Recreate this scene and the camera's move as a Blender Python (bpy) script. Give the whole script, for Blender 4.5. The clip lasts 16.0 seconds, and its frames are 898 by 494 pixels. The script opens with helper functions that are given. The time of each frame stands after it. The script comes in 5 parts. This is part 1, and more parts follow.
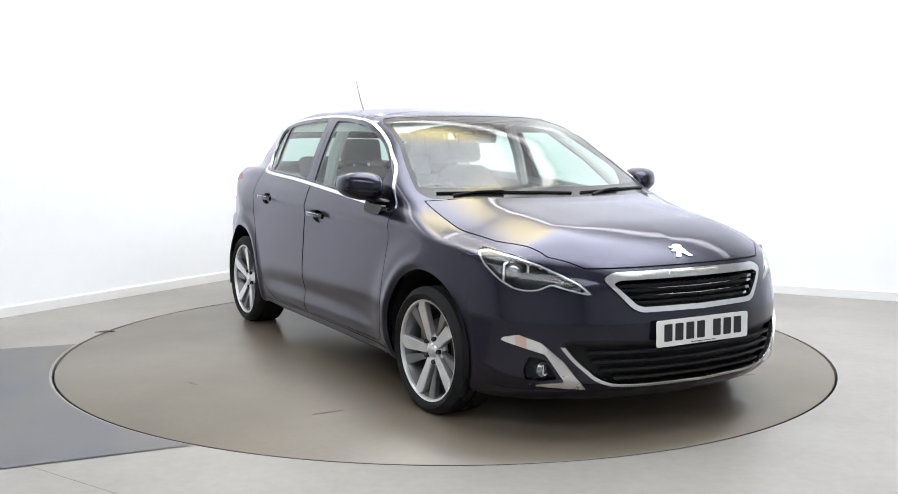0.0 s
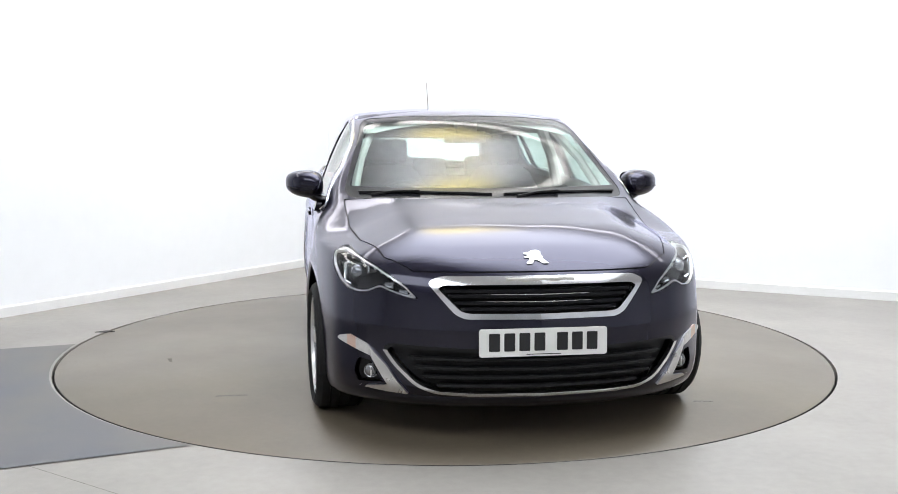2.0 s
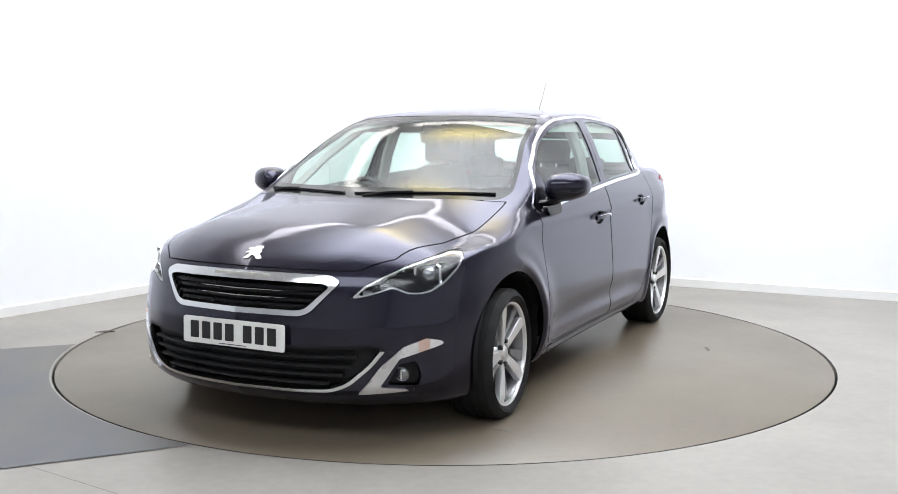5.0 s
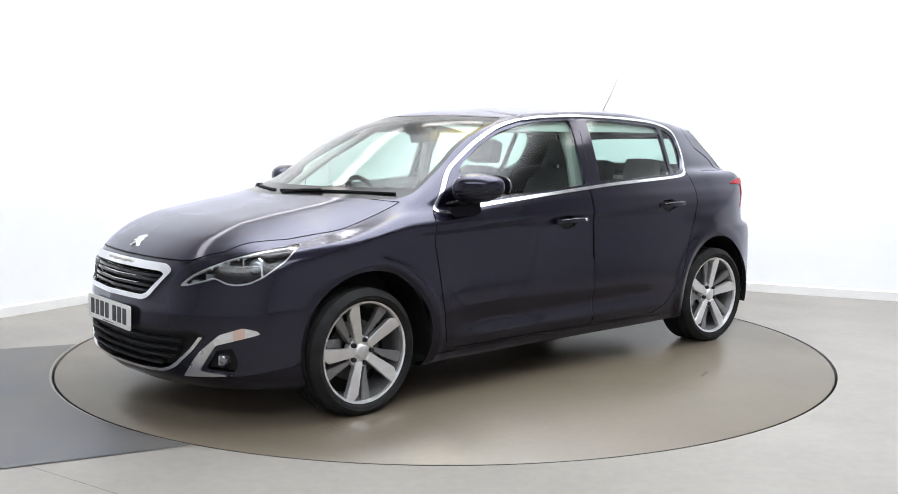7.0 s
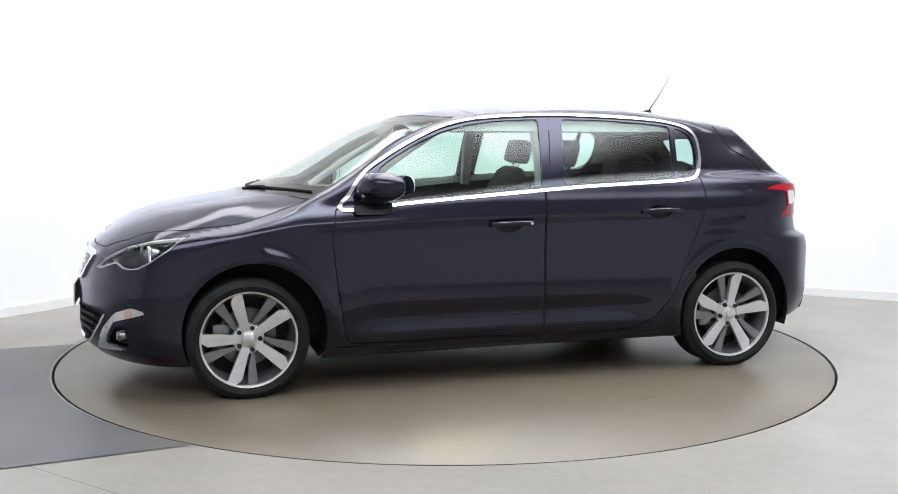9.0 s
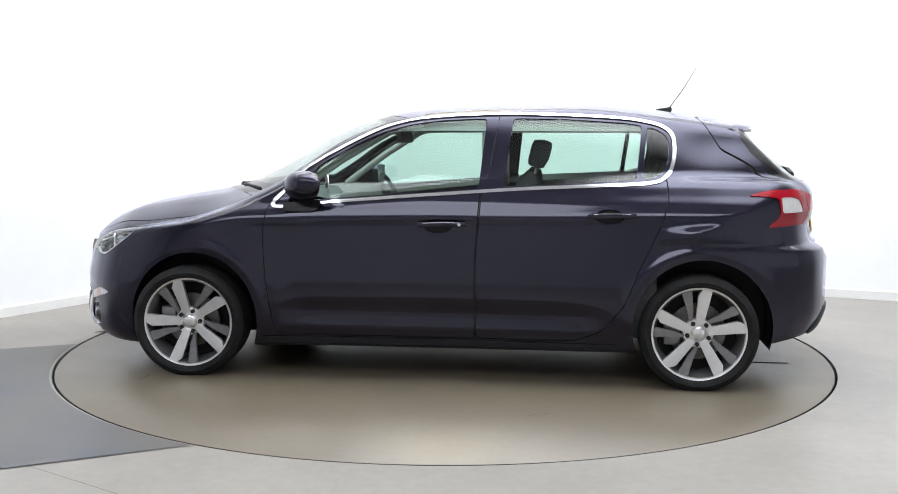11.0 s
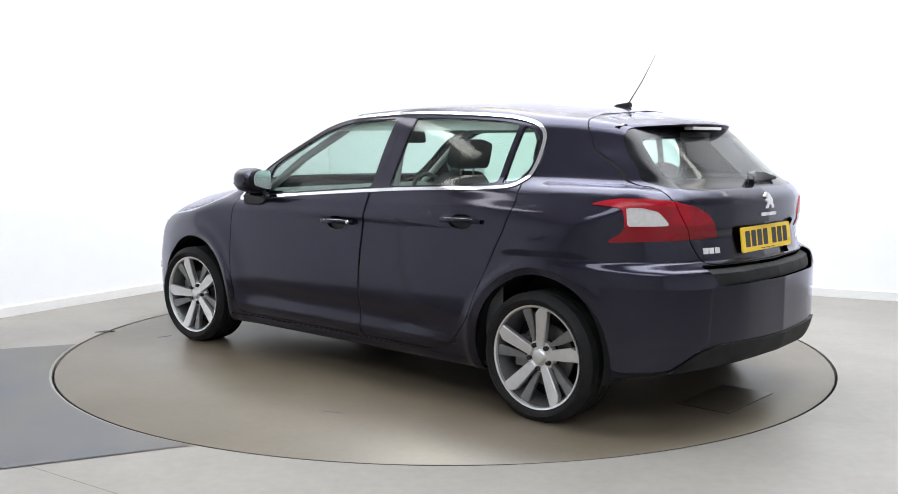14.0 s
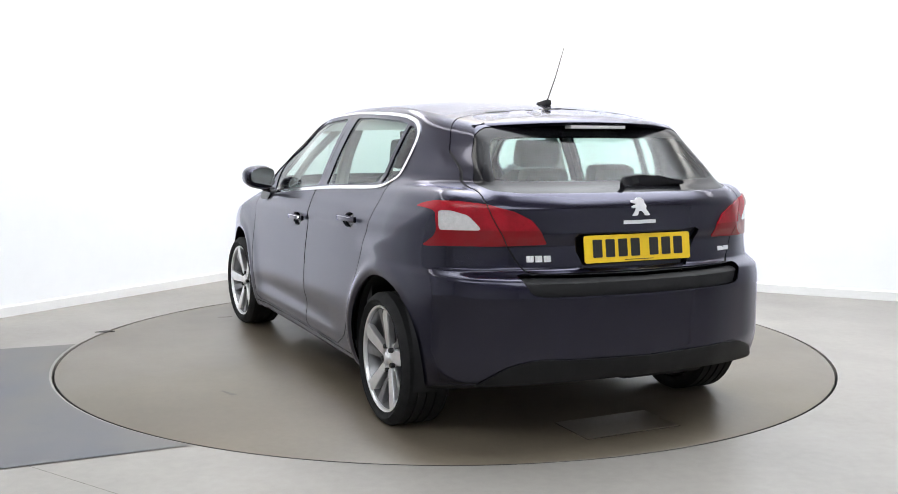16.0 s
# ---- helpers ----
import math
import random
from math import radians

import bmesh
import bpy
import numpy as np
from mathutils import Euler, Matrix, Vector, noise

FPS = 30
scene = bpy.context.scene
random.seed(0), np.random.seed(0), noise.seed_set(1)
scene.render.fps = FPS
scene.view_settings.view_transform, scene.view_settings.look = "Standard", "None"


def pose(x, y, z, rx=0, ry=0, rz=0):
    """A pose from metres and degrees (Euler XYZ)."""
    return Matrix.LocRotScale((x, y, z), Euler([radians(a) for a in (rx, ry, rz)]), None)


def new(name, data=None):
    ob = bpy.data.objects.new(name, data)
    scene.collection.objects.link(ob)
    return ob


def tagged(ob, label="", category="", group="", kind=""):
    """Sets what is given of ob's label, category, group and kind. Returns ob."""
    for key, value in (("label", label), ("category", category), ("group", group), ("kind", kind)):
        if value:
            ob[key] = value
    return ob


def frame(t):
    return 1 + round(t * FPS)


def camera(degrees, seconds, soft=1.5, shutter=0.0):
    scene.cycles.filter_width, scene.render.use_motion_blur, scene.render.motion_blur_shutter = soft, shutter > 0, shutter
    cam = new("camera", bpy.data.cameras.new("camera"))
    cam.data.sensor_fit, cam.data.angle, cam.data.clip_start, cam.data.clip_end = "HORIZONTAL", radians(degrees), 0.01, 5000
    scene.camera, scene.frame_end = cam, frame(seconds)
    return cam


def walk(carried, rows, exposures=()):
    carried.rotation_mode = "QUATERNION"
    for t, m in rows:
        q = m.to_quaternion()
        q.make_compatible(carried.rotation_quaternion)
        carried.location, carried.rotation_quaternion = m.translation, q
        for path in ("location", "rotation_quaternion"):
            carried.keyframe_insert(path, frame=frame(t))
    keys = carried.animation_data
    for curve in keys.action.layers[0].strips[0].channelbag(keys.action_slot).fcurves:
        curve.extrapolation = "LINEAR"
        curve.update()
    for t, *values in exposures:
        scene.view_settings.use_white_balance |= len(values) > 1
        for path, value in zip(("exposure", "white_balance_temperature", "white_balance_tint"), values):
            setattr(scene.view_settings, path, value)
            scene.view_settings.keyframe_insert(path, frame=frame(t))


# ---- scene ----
# A dark hatchback turns on a flush turntable in the corner of a white photo bay. Metres; the turntable's centre is the origin.
cam = camera(49.48, 16.0, 0.9)
EYE = pose(0, -5.834, 1.241, 90 - 6.304, 0, -0.205) @ pose(0, 0, 0, 0, 0, 0.18)
walk(cam, [(0.0, EYE), (16.0, EYE)])

# ---- light ----
world = bpy.data.worlds.new("world")
world.use_nodes = True
world.node_tree.nodes["Background"].inputs[0].default_value = (0.9, 0.95, 1.0, 1)
world.node_tree.nodes["Background"].inputs[1].default_value = 0.05
scene.world = world
scene.view_settings.exposure = 0.0
PANEL_GLOW = 4.8


# ---- materials ----
def mat(name, color, rough=0.5, metal=0.0, **extra):
    m = bpy.data.materials.new(name)
    m.use_nodes = True
    b = m.node_tree.nodes["Principled BSDF"]
    b.inputs["Base Color"].default_value = (*color, 1)
    b.inputs["Roughness"].default_value = rough
    b.inputs["Metallic"].default_value = metal
    for key, value in extra.items():
        b.inputs[key.replace("_", " ").title().replace("Ior", "IOR")].default_value = value
    return m


def node(m, kind, **values):
    n = m.node_tree.nodes.new(kind)
    for key, value in values.items():
        n.inputs[key].default_value = value
    return n


def vary(m, scale, amount, bump=0.0, bump_scale=None, tint=None, second=None):
    """Two scales of noise on the colour and roughness, and a fine relief."""
    t = m.node_tree
    b = t.nodes["Principled BSDF"]
    col = tuple(b.inputs["Base Color"].default_value)
    co = t.nodes.new("ShaderNodeTexCoord")
    big = node(m, "ShaderNodeTexNoise", Scale=scale, Detail=4.0, Roughness=0.6)
    fine = node(m, "ShaderNodeTexNoise", Scale=second or scale * 14, Detail=3.0)
    for n in (big, fine):
        t.links.new(co.outputs["Object"], n.inputs["Vector"])
    mix = t.nodes.new("ShaderNodeMix")
    mix.data_type = "RGBA"
    ramp = t.nodes.new("ShaderNodeMapRange")
    ramp.inputs[1].default_value, ramp.inputs[2].default_value = 0.35, 0.65
    t.links.new(big.outputs[0], ramp.inputs[0])
    t.links.new(ramp.outputs[0], mix.inputs[0])
    other = tint or tuple(c * (1 - amount) for c in col[:3])
    mix.inputs[6].default_value = col
    mix.inputs[7].default_value = (*other, 1)
    mix2 = t.nodes.new("ShaderNodeMix")
    mix2.data_type, mix2.blend_type = "RGBA", "MULTIPLY"
    r2 = t.nodes.new("ShaderNodeMapRange")
    r2.inputs[1].default_value, r2.inputs[2].default_value = 0.3, 0.7
    r2.inputs[3].default_value, r2.inputs[4].default_value = 1 - amount * 0.6, 1.0
    t.links.new(fine.outputs[0], r2.inputs[0])
    mix2.inputs[0].default_value = 1.0
    t.links.new(mix.outputs[2], mix2.inputs[6])
    t.links.new(r2.outputs[0], mix2.inputs[7])
    t.links.new(mix2.outputs[2], b.inputs["Base Color"])
    r3 = t.nodes.new("ShaderNodeMapRange")
    rough = b.inputs["Roughness"].default_value
    r3.inputs[3].default_value, r3.inputs[4].default_value = rough * 0.8, min(1, rough * 1.25)
    t.links.new(big.outputs[0], r3.inputs[0])
    t.links.new(r3.outputs[0], b.inputs["Roughness"])
    if bump:
        bn = node(m, "ShaderNodeBump", Strength=bump, Distance=0.002)
        nn = node(m, "ShaderNodeTexNoise", Scale=bump_scale or scale * 30, Detail=3.0)
        t.links.new(co.outputs["Object"], nn.inputs["Vector"])
        t.links.new(nn.outputs[0], bn.inputs["Height"])
        t.links.new(bn.outputs[0], b.inputs["Normal"])
    return m


def sheen(m, f0):
    """How much a smooth coat or pane mirrors: f0 head on, all of it at a grazing angle."""
    t = m.node_tree
    lw = node(m, "ShaderNodeLayerWeight", Blend=0.5)
    pw = t.nodes.new("ShaderNodeMath")
    pw.operation = "POWER"
    pw.inputs[1].default_value = 5.0
    ad = t.nodes.new("ShaderNodeMath")
    ad.operation = "MULTIPLY_ADD"
    ad.inputs[1].default_value, ad.inputs[2].default_value = 1 - f0, f0
    t.links.new(lw.outputs["Facing"], pw.inputs[0])
    t.links.new(pw.outputs[0], ad.inputs[0])
    return ad


def glass_mat(name, color, rough=0.0, mix=0.0):
    """Thin glass: clear to light that passes, with a mirror sheen by its angle."""
    m = bpy.data.materials.new(name)
    m.use_nodes = True
    t = m.node_tree
    t.nodes.remove(t.nodes["Principled BSDF"])
    tr = node(m, "ShaderNodeBsdfTransparent", Color=(*color, 1))
    gl = node(m, "ShaderNodeBsdfGlossy", Color=(1, 1, 1, 1), Roughness=rough)
    fr = sheen(m, 0.05 + mix)
    mx = t.nodes.new("ShaderNodeMixShader")
    t.links.new(fr.outputs[0], mx.inputs[0])
    t.links.new(tr.outputs[0], mx.inputs[1])
    t.links.new(gl.outputs[0], mx.inputs[2])
    t.links.new(mx.outputs[0], t.nodes["Material Output"].inputs[0])
    return m


def paint_mat():
    """Dark metallic base with fine flake under a clear glossy coat."""
    m = mat("car_paint", (0.0088, 0.0080, 0.0185), 0.40, 0.95, specular_ior_level=0.1)
    t = m.node_tree
    b = t.nodes["Principled BSDF"]
    co = t.nodes.new("ShaderNodeTexCoord")
    fl = node(m, "ShaderNodeTexVoronoi", Scale=900.0)
    t.links.new(co.outputs["Object"], fl.inputs["Vector"])
    mr = t.nodes.new("ShaderNodeMapRange")
    mr.inputs[3].default_value, mr.inputs[4].default_value = 0.28, 0.42
    t.links.new(fl.outputs[0], mr.inputs[0])
    t.links.new(mr.outputs[0], b.inputs["Roughness"])
    dust = node(m, "ShaderNodeTexNoise", Scale=3.0, Detail=5.0)
    t.links.new(co.outputs["Object"], dust.inputs["Vector"])
    m2 = t.nodes.new("ShaderNodeMapRange")
    m2.inputs[3].default_value, m2.inputs[4].default_value = 0.07, 0.12
    t.links.new(dust.outputs[0], m2.inputs[0])
    gl = node(m, "ShaderNodeBsdfGlossy", Color=(0.86, 0.86, 1.0, 1))
    t.links.new(m2.outputs[0], gl.inputs["Roughness"])
    fr = sheen(m, 0.050)
    mx = t.nodes.new("ShaderNodeMixShader")
    t.links.new(fr.outputs[0], mx.inputs[0])
    t.links.new(b.outputs[0], mx.inputs[1])
    t.links.new(gl.outputs[0], mx.inputs[2])
    t.links.new(mx.outputs[0], t.nodes["Material Output"].inputs[0])
    return m


PAINT = paint_mat()
BLACK = vary(mat("black_plastic", (0.012, 0.012, 0.013), 0.55, specular_ior_level=0.25), 8, 0.3, 0.2, 400)
GLOSS = mat("gloss_black", (0.008, 0.008, 0.010), 0.16, specular_ior_level=0.22)
SEAM = mat("seam_shadow_gap", (0.006, 0.006, 0.007), 0.8)
CHROME = vary(mat("chrome", (0.86, 0.87, 0.89), 0.13, 1.0), 20, 0.05)
SATIN = vary(mat("satin_chrome", (0.74, 0.74, 0.75), 0.28, 1.0), 15, 0.08)
GLASS = glass_mat("window_glass", (0.70, 0.86, 0.80), 0.08, 0.0)
SCREEN = glass_mat("windscreen_glass", (0.80, 0.91, 0.88), 0.11, -0.005)
REARGLASS = glass_mat("rear_glass", (0.68, 0.82, 0.79), 0.10, -0.028)
LENS = glass_mat("lamp_lens", (0.90, 0.92, 0.94), 0.05, -0.01)
RED = vary(mat("red_lens", (0.40, 0.006, 0.018), 0.22, specular_ior_level=0.35), 14, 0.35)
DEEPRED = mat("deep_red_lens", (0.22, 0.004, 0.009), 0.16, specular_ior_level=0.4)
BRIGHT = vary(mat("bright_lettering", (0.85, 0.85, 0.86), 0.35, 0.4), 30, 0.05)
CLEARLENS = vary(mat("clear_lens", (0.82, 0.81, 0.81), 0.15, 0.3, coat_weight=1.0), 60, 0.15)
LAMPGLASS = vary(mat("lamp_glass", (0.30, 0.31, 0.33), 0.14, 0.8, coat_weight=1.0), 60, 0.2)
STRIP = vary(mat("pale_strip", (0.66, 0.64, 0.60), 0.3, 0.5), 40, 0.2)
AMBER = mat("amber_lens", (0.56, 0.40, 0.33), 0.2, coat_weight=1.0)
RUBBER = vary(mat("tyre_rubber", (0.014, 0.014, 0.015), 0.75, specular_ior_level=0.3), 12, 0.3, 0.3, 300)
ALLOY = vary(mat("machined_alloy", (0.84, 0.84, 0.85), 0.30, 0.85), 25, 0.08)
ALLOY_DARK = vary(mat("grey_alloy", (0.27, 0.27, 0.28), 0.35, 0.75), 25, 0.15)
STEEL = vary(mat("brake_steel", (0.20, 0.195, 0.19), 0.4, 0.9), 30, 0.3)
CLOTH = vary(mat("seat_cloth", (0.045, 0.047, 0.050), 0.9), 30, 0.3, 0.5, 600)
TRIM = vary(mat("cabin_trim", (0.07, 0.073, 0.076), 0.7), 20, 0.2, 0.3, 500)
LINING = vary(mat("headlining", (0.42, 0.42, 0.40), 0.9), 40, 0.1)
WHITEPLATE = vary(mat("white_plate", (0.84, 0.84, 0.82), 0.35), 20, 0.05)
YELLOWPLATE = vary(mat("yellow_plate", (0.90, 0.60, 0.015), 0.35), 20, 0.06)
INK = mat("plate_ink", (0.012, 0.012, 0.014), 0.45)
WALL = vary(mat("white_wall", (0.818, 0.832, 0.866), 0.85), 0.6, 0.03, 0.1, 120)
GREYWALL = vary(mat("grey_wall", (0.68, 0.68, 0.69), 0.8), 0.6, 0.08)
SKIRT = vary(mat("white_skirting", (0.74, 0.74, 0.745), 0.45), 5, 0.04)
FLOOR = vary(mat("sealed_concrete", (0.275, 0.258, 0.237), 0.38), 0.9, 0.16, 0.15, 160, second=22)
DISC = vary(mat("turntable_resin", (0.138, 0.115, 0.084), 0.30), 1.3, 0.14, 0.12, 160, second=30)
DARKFLOOR = vary(mat("dark_floor_paint", (0.064, 0.066, 0.082), 0.42), 1.1, 0.0, 0.15, 160, tint=(0.125, 0.117, 0.106), second=18)
STEELPLATE = vary(mat("scuffed_plate", (0.138, 0.116, 0.086), 0.30), 4, 0.25, 0.1, 200)
SCUFF = vary(mat("scuff_mark", (0.13, 0.115, 0.095), 0.5), 30, 0.3)
GAPRIM = mat("turntable_rim_steel", (0.015, 0.014, 0.013), 0.6, 0.3)
CEILING = mat("ceiling_white", (0.78, 0.78, 0.78), 0.9)


def glow_mat(name, color, strength):
    m = mat(name, (0.8, 0.8, 0.8), 0.5)
    b = m.node_tree.nodes["Principled BSDF"]
    b.inputs["Emission Color"].default_value = (*color, 1)
    b.inputs["Emission Strength"].default_value = strength
    return m


def overhead_glow():
    """Unseen overhead panel: daylight white emission, with an edge fade and warm patch coloured in."""
    m = glow_mat("overhead_panel_glow", (0.92, 0.955, 1.0), PANEL_GLOW)
    t = m.node_tree
    co = t.nodes.new("ShaderNodeTexCoord")
    last = None
    # warm patch put into the emission colour for yellow reflections in glass and bonnet
    for place, size in (((-1.9, 1.55, 0), 1.1),):
        d = t.nodes.new("ShaderNodeVectorMath")
        d.operation = "DISTANCE"
        d.inputs[1].default_value = place
        t.links.new(co.outputs["Object"], d.inputs[0])
        r = t.nodes.new("ShaderNodeMapRange")
        r.interpolation_type = "SMOOTHSTEP"
        r.inputs[1].default_value, r.inputs[2].default_value = size, size * 0.25
        t.links.new(d.outputs["Value"], r.inputs[0])
        mx = t.nodes.new("ShaderNodeMix")
        mx.data_type = "RGBA"
        mx.inputs[6].default_value = (0.92, 0.955, 1.0, 1)
        mx.inputs[7].default_value = (1.20, 1.04, 0.52, 1)
        t.links.new(r.outputs[0], mx.inputs[0])
        if last:
            t.links.new(last.outputs[2], mx.inputs[6])
        last = mx
    t.links.new(last.outputs[2], t.nodes["Principled BSDF"].inputs["Emission Color"])
    # emission dimmed towards the edges so reflections on the car stay soft
    xyz = t.nodes.new("ShaderNodeSeparateXYZ")
    t.links.new(co.outputs["Object"], xyz.inputs[0])
    level = None
    for axis, half in (("X", 3.35), ("Y", 2.2)):
        far = t.nodes.new("ShaderNodeMath")
        far.operation = "ABSOLUTE"
        t.links.new(xyz.outputs[axis], far.inputs[0])
        fade = t.nodes.new("ShaderNodeMapRange")
        fade.interpolation_type = "SMOOTHSTEP"
        for k, value in zip((1, 2, 3, 4), (half, half * 0.50, 0.10, 1.0)):
            fade.inputs[k].default_value = value
        t.links.new(far.outputs[0], fade.inputs[0])
        times = t.nodes.new("ShaderNodeMath")
        times.operation = "MULTIPLY"
        times.inputs[1].default_value = PANEL_GLOW * 1.6
        t.links.new(fade.outputs[0], times.inputs[0])
        if level:
            t.links.new(level.outputs[0], times.inputs[1])
        level = times
    t.links.new(level.outputs[0], t.nodes["Principled BSDF"].inputs["Emission Strength"])
    return m


GLOW = overhead_glow()
# unseen fill panel, added to brighten the number plates and wheels
BACKFILL = glow_mat("back_fill_glow", (0.92, 0.955, 1.0), 4.2)
# unseen strips, added to lift the two far walls to white
WALLFILL = glow_mat("wall_fill_glow", (1.0, 0.975, 0.94), 6.6)


# ---- mesh helpers ----
def part(name, bm, material, parent=None, label="", smooth=True):
    me = bpy.data.meshes.new(name)
    bm.to_mesh(me)
    bm.free()
    me.materials.append(material)
    if smooth:
        me.polygons.foreach_set("use_smooth", [True] * len(me.polygons))
        me.set_sharp_from_angle(angle=radians(38))
    ob = new(name, me)
    if parent:
        ob.parent = parent
    if label:
        tagged(ob, label)
    return ob


def raw(name, verts, faces, material, parent=None, label="", normals=None):
    me = bpy.data.meshes.new(name)
    me.from_pydata([tuple(map(float, v)) for v in verts], [], [tuple(map(int, f)) for f in faces])
    me.materials.append(material)
    me.polygons.foreach_set("use_smooth", [True] * len(me.polygons))
    if normals is not None:
        me.normals_split_custom_set_from_vertices([tuple(map(float, n)) for n in normals])
    else:
        me.set_sharp_from_angle(angle=radians(38))
    ob = new(name, me)
    if parent:
        ob.parent = parent
    if label:
        tagged(ob, label)
    return ob


def box(bm, lo, hi, bevel=0.0, m=None):
    r = bmesh.ops.create_cube(bm, size=1.0)
    vs = r["verts"]
    for v in vs:
        v.co = Vector([lo[i] + (v.co[i] + 0.5) * (hi[i] - lo[i]) for i in range(3)])
    if bevel:
        es = list({e for v in vs for e in v.link_edges})
        r = bmesh.ops.bevel(bm, geom=es, offset=bevel, segments=2, profile=0.6, affect="EDGES")
        vs = list({v for f in r["faces"] for v in f.verts} | {v for v in vs if v.is_valid})
    if m is not None:
        bmesh.ops.transform(bm, matrix=m, verts=vs)
    return vs


def lathe(bm, profile, n=48, m=None, closed=False):
    """Turns (radius, height) points about the local y axis."""
    rings = []
    for r, h in profile:
        rings.append([bm.verts.new((r * math.cos(2 * math.pi * i / n), h, r * math.sin(2 * math.pi * i / n))) for i in range(n)])
    pairs = list(zip(rings, rings[1:]))
    if closed:
        pairs.append((rings[-1], rings[0]))
    for a, b in pairs:
        for i in range(n):
            bm.faces.new((a[i], a[(i + 1) % n], b[(i + 1) % n], b[i]))
    vs = [v for r in rings for v in r]
    bmesh.ops.recalc_face_normals(bm, faces=bm.faces[:])
    if m is not None:
        bmesh.ops.transform(bm, matrix=m, verts=vs)
    return vs


def tube(bm, pts, radius, n=8, taper=None):
    rings = []
    pts = [Vector(p) for p in pts]
    for i, p in enumerate(pts):
        d = (pts[min(i + 1, len(pts) - 1)] - pts[max(i - 1, 0)]).normalized()
        a = d.orthogonal().normalized() if i == 0 else (rings_a - d * rings_a.dot(d)).normalized()
        rings_a = a
        b = d.cross(a)
        r = radius if taper is None else radius + (taper - radius) * i / (len(pts) - 1)
        rings.append([bm.verts.new(p + (a * math.cos(2 * math.pi * k / n) + b * math.sin(2 * math.pi * k / n)) * r) for k in range(n)])
    for a, b in zip(rings, rings[1:]):
        for k in range(n):
            bm.faces.new((a[k], a[(k + 1) % n], b[(k + 1) % n], b[k]))
    bm.faces.new(rings[0][::-1])
    bm.faces.new(rings[-1])


def prism(bm, outline, depth, to3d):
    """A flat outline given depth: to3d(u, v, w) places it."""
    a = [bm.verts.new(to3d(u, v, 0)) for u, v in outline]
    b = [bm.verts.new(to3d(u, v, depth)) for u, v in outline]
    n = len(a)
    fs = [bm.faces.new(a[::-1]), bm.faces.new(b)]
    for i in range(n):
        fs.append(bm.faces.new((a[i], a[(i + 1) % n], b[(i + 1) % n], b[i])))
    bmesh.ops.recalc_face_normals(bm, faces=fs)
    return fs


def rounded(pts, r=0.02, n=5):
    """A polygon with its corners rounded."""
    p = np.array(pts, float)
    out = []
    for i in range(len(p)):
        a, b, c = p[i - 1], p[i], p[(i + 1) % len(p)]
        la, lc = np.linalg.norm(a - b), np.linalg.norm(c - b)
        k = min(r, la * 0.45, lc * 0.45)
        s, e = b + (a - b) / la * k, b + (c - b) / lc * k
        for t in np.linspace(0, 1, n):
            out.append(s * (1 - t) ** 2 + 2 * b * t * (1 - t) + e * t * t)
    return np.array(out)


# ---- the bay ----
CORNER = Vector((-1.17, 3.97, 0))
LEFT_WAY = Vector((-0.524, -0.852, 0)).normalized()
RIGHT_WAY = Vector((0.896, -0.444, 0)).normalized()
HEIGHT = 4.0
P_LEFT = CORNER + LEFT_WAY * 12.5
P_RIGHT = CORNER + RIGHT_WAY * 11.5
P_BACK = P_LEFT + RIGHT_WAY * 11.5
CENTRE = (CORNER + P_LEFT + P_RIGHT + P_BACK) / 4
RADIUS = 2.223


def wall(name, a, b, label, material=None):
    bm = bmesh.new()
    d = (b - a).normalized()
    out = Vector((d.y, -d.x, 0))
    if out.dot(CENTRE - a) > 0:
        out = -out
    a2, b2 = a - d * 0.2, b + d * 0.2
    vs = [bm.verts.new(p + Vector((0, 0, z))) for z in (-0.05, HEIGHT + 0.1) for p in (a, b, b2 + out * 0.2, a2 + out * 0.2)]
    for f in ((0, 1, 2, 3), (7, 6, 5, 4), (0, 4, 5, 1), (1, 5, 6, 2), (2, 6, 7, 3), (3, 7, 4, 0)):
        bm.faces.new([vs[i] for i in f])
    bmesh.ops.recalc_face_normals(bm, faces=bm.faces[:])
    ob = part(name, bm, material or WALL, smooth=False)
    tagged(ob, label, "wall", kind="structure")
    # skirting along the foot of the wall
    bm = bmesh.new()
    prof = [(0.001, 0.0), (0.016, 0.0), (0.016, 0.066), (0.010, 0.076), (0.001, 0.078)]
    rings = [[bm.verts.new(p - out * o + Vector((0, 0, z))) for o, z in prof] for p in (a + d * 0.02, b - d * 0.02)]
    for i in range(len(prof)):
        bm.faces.new((rings[0][i], rings[0][(i + 1) % 5], rings[1][(i + 1) % 5], rings[1][i]))
    bm.faces.new(rings[0]), bm.faces.new(rings[1][::-1])
    bmesh.ops.recalc_face_normals(bm, faces=bm.faces[:])
    tagged(part("baseboard", bm, SKIRT, smooth=False), "white painted skirting board along the foot of the wall", "baseboard", kind="structure")
    return ob


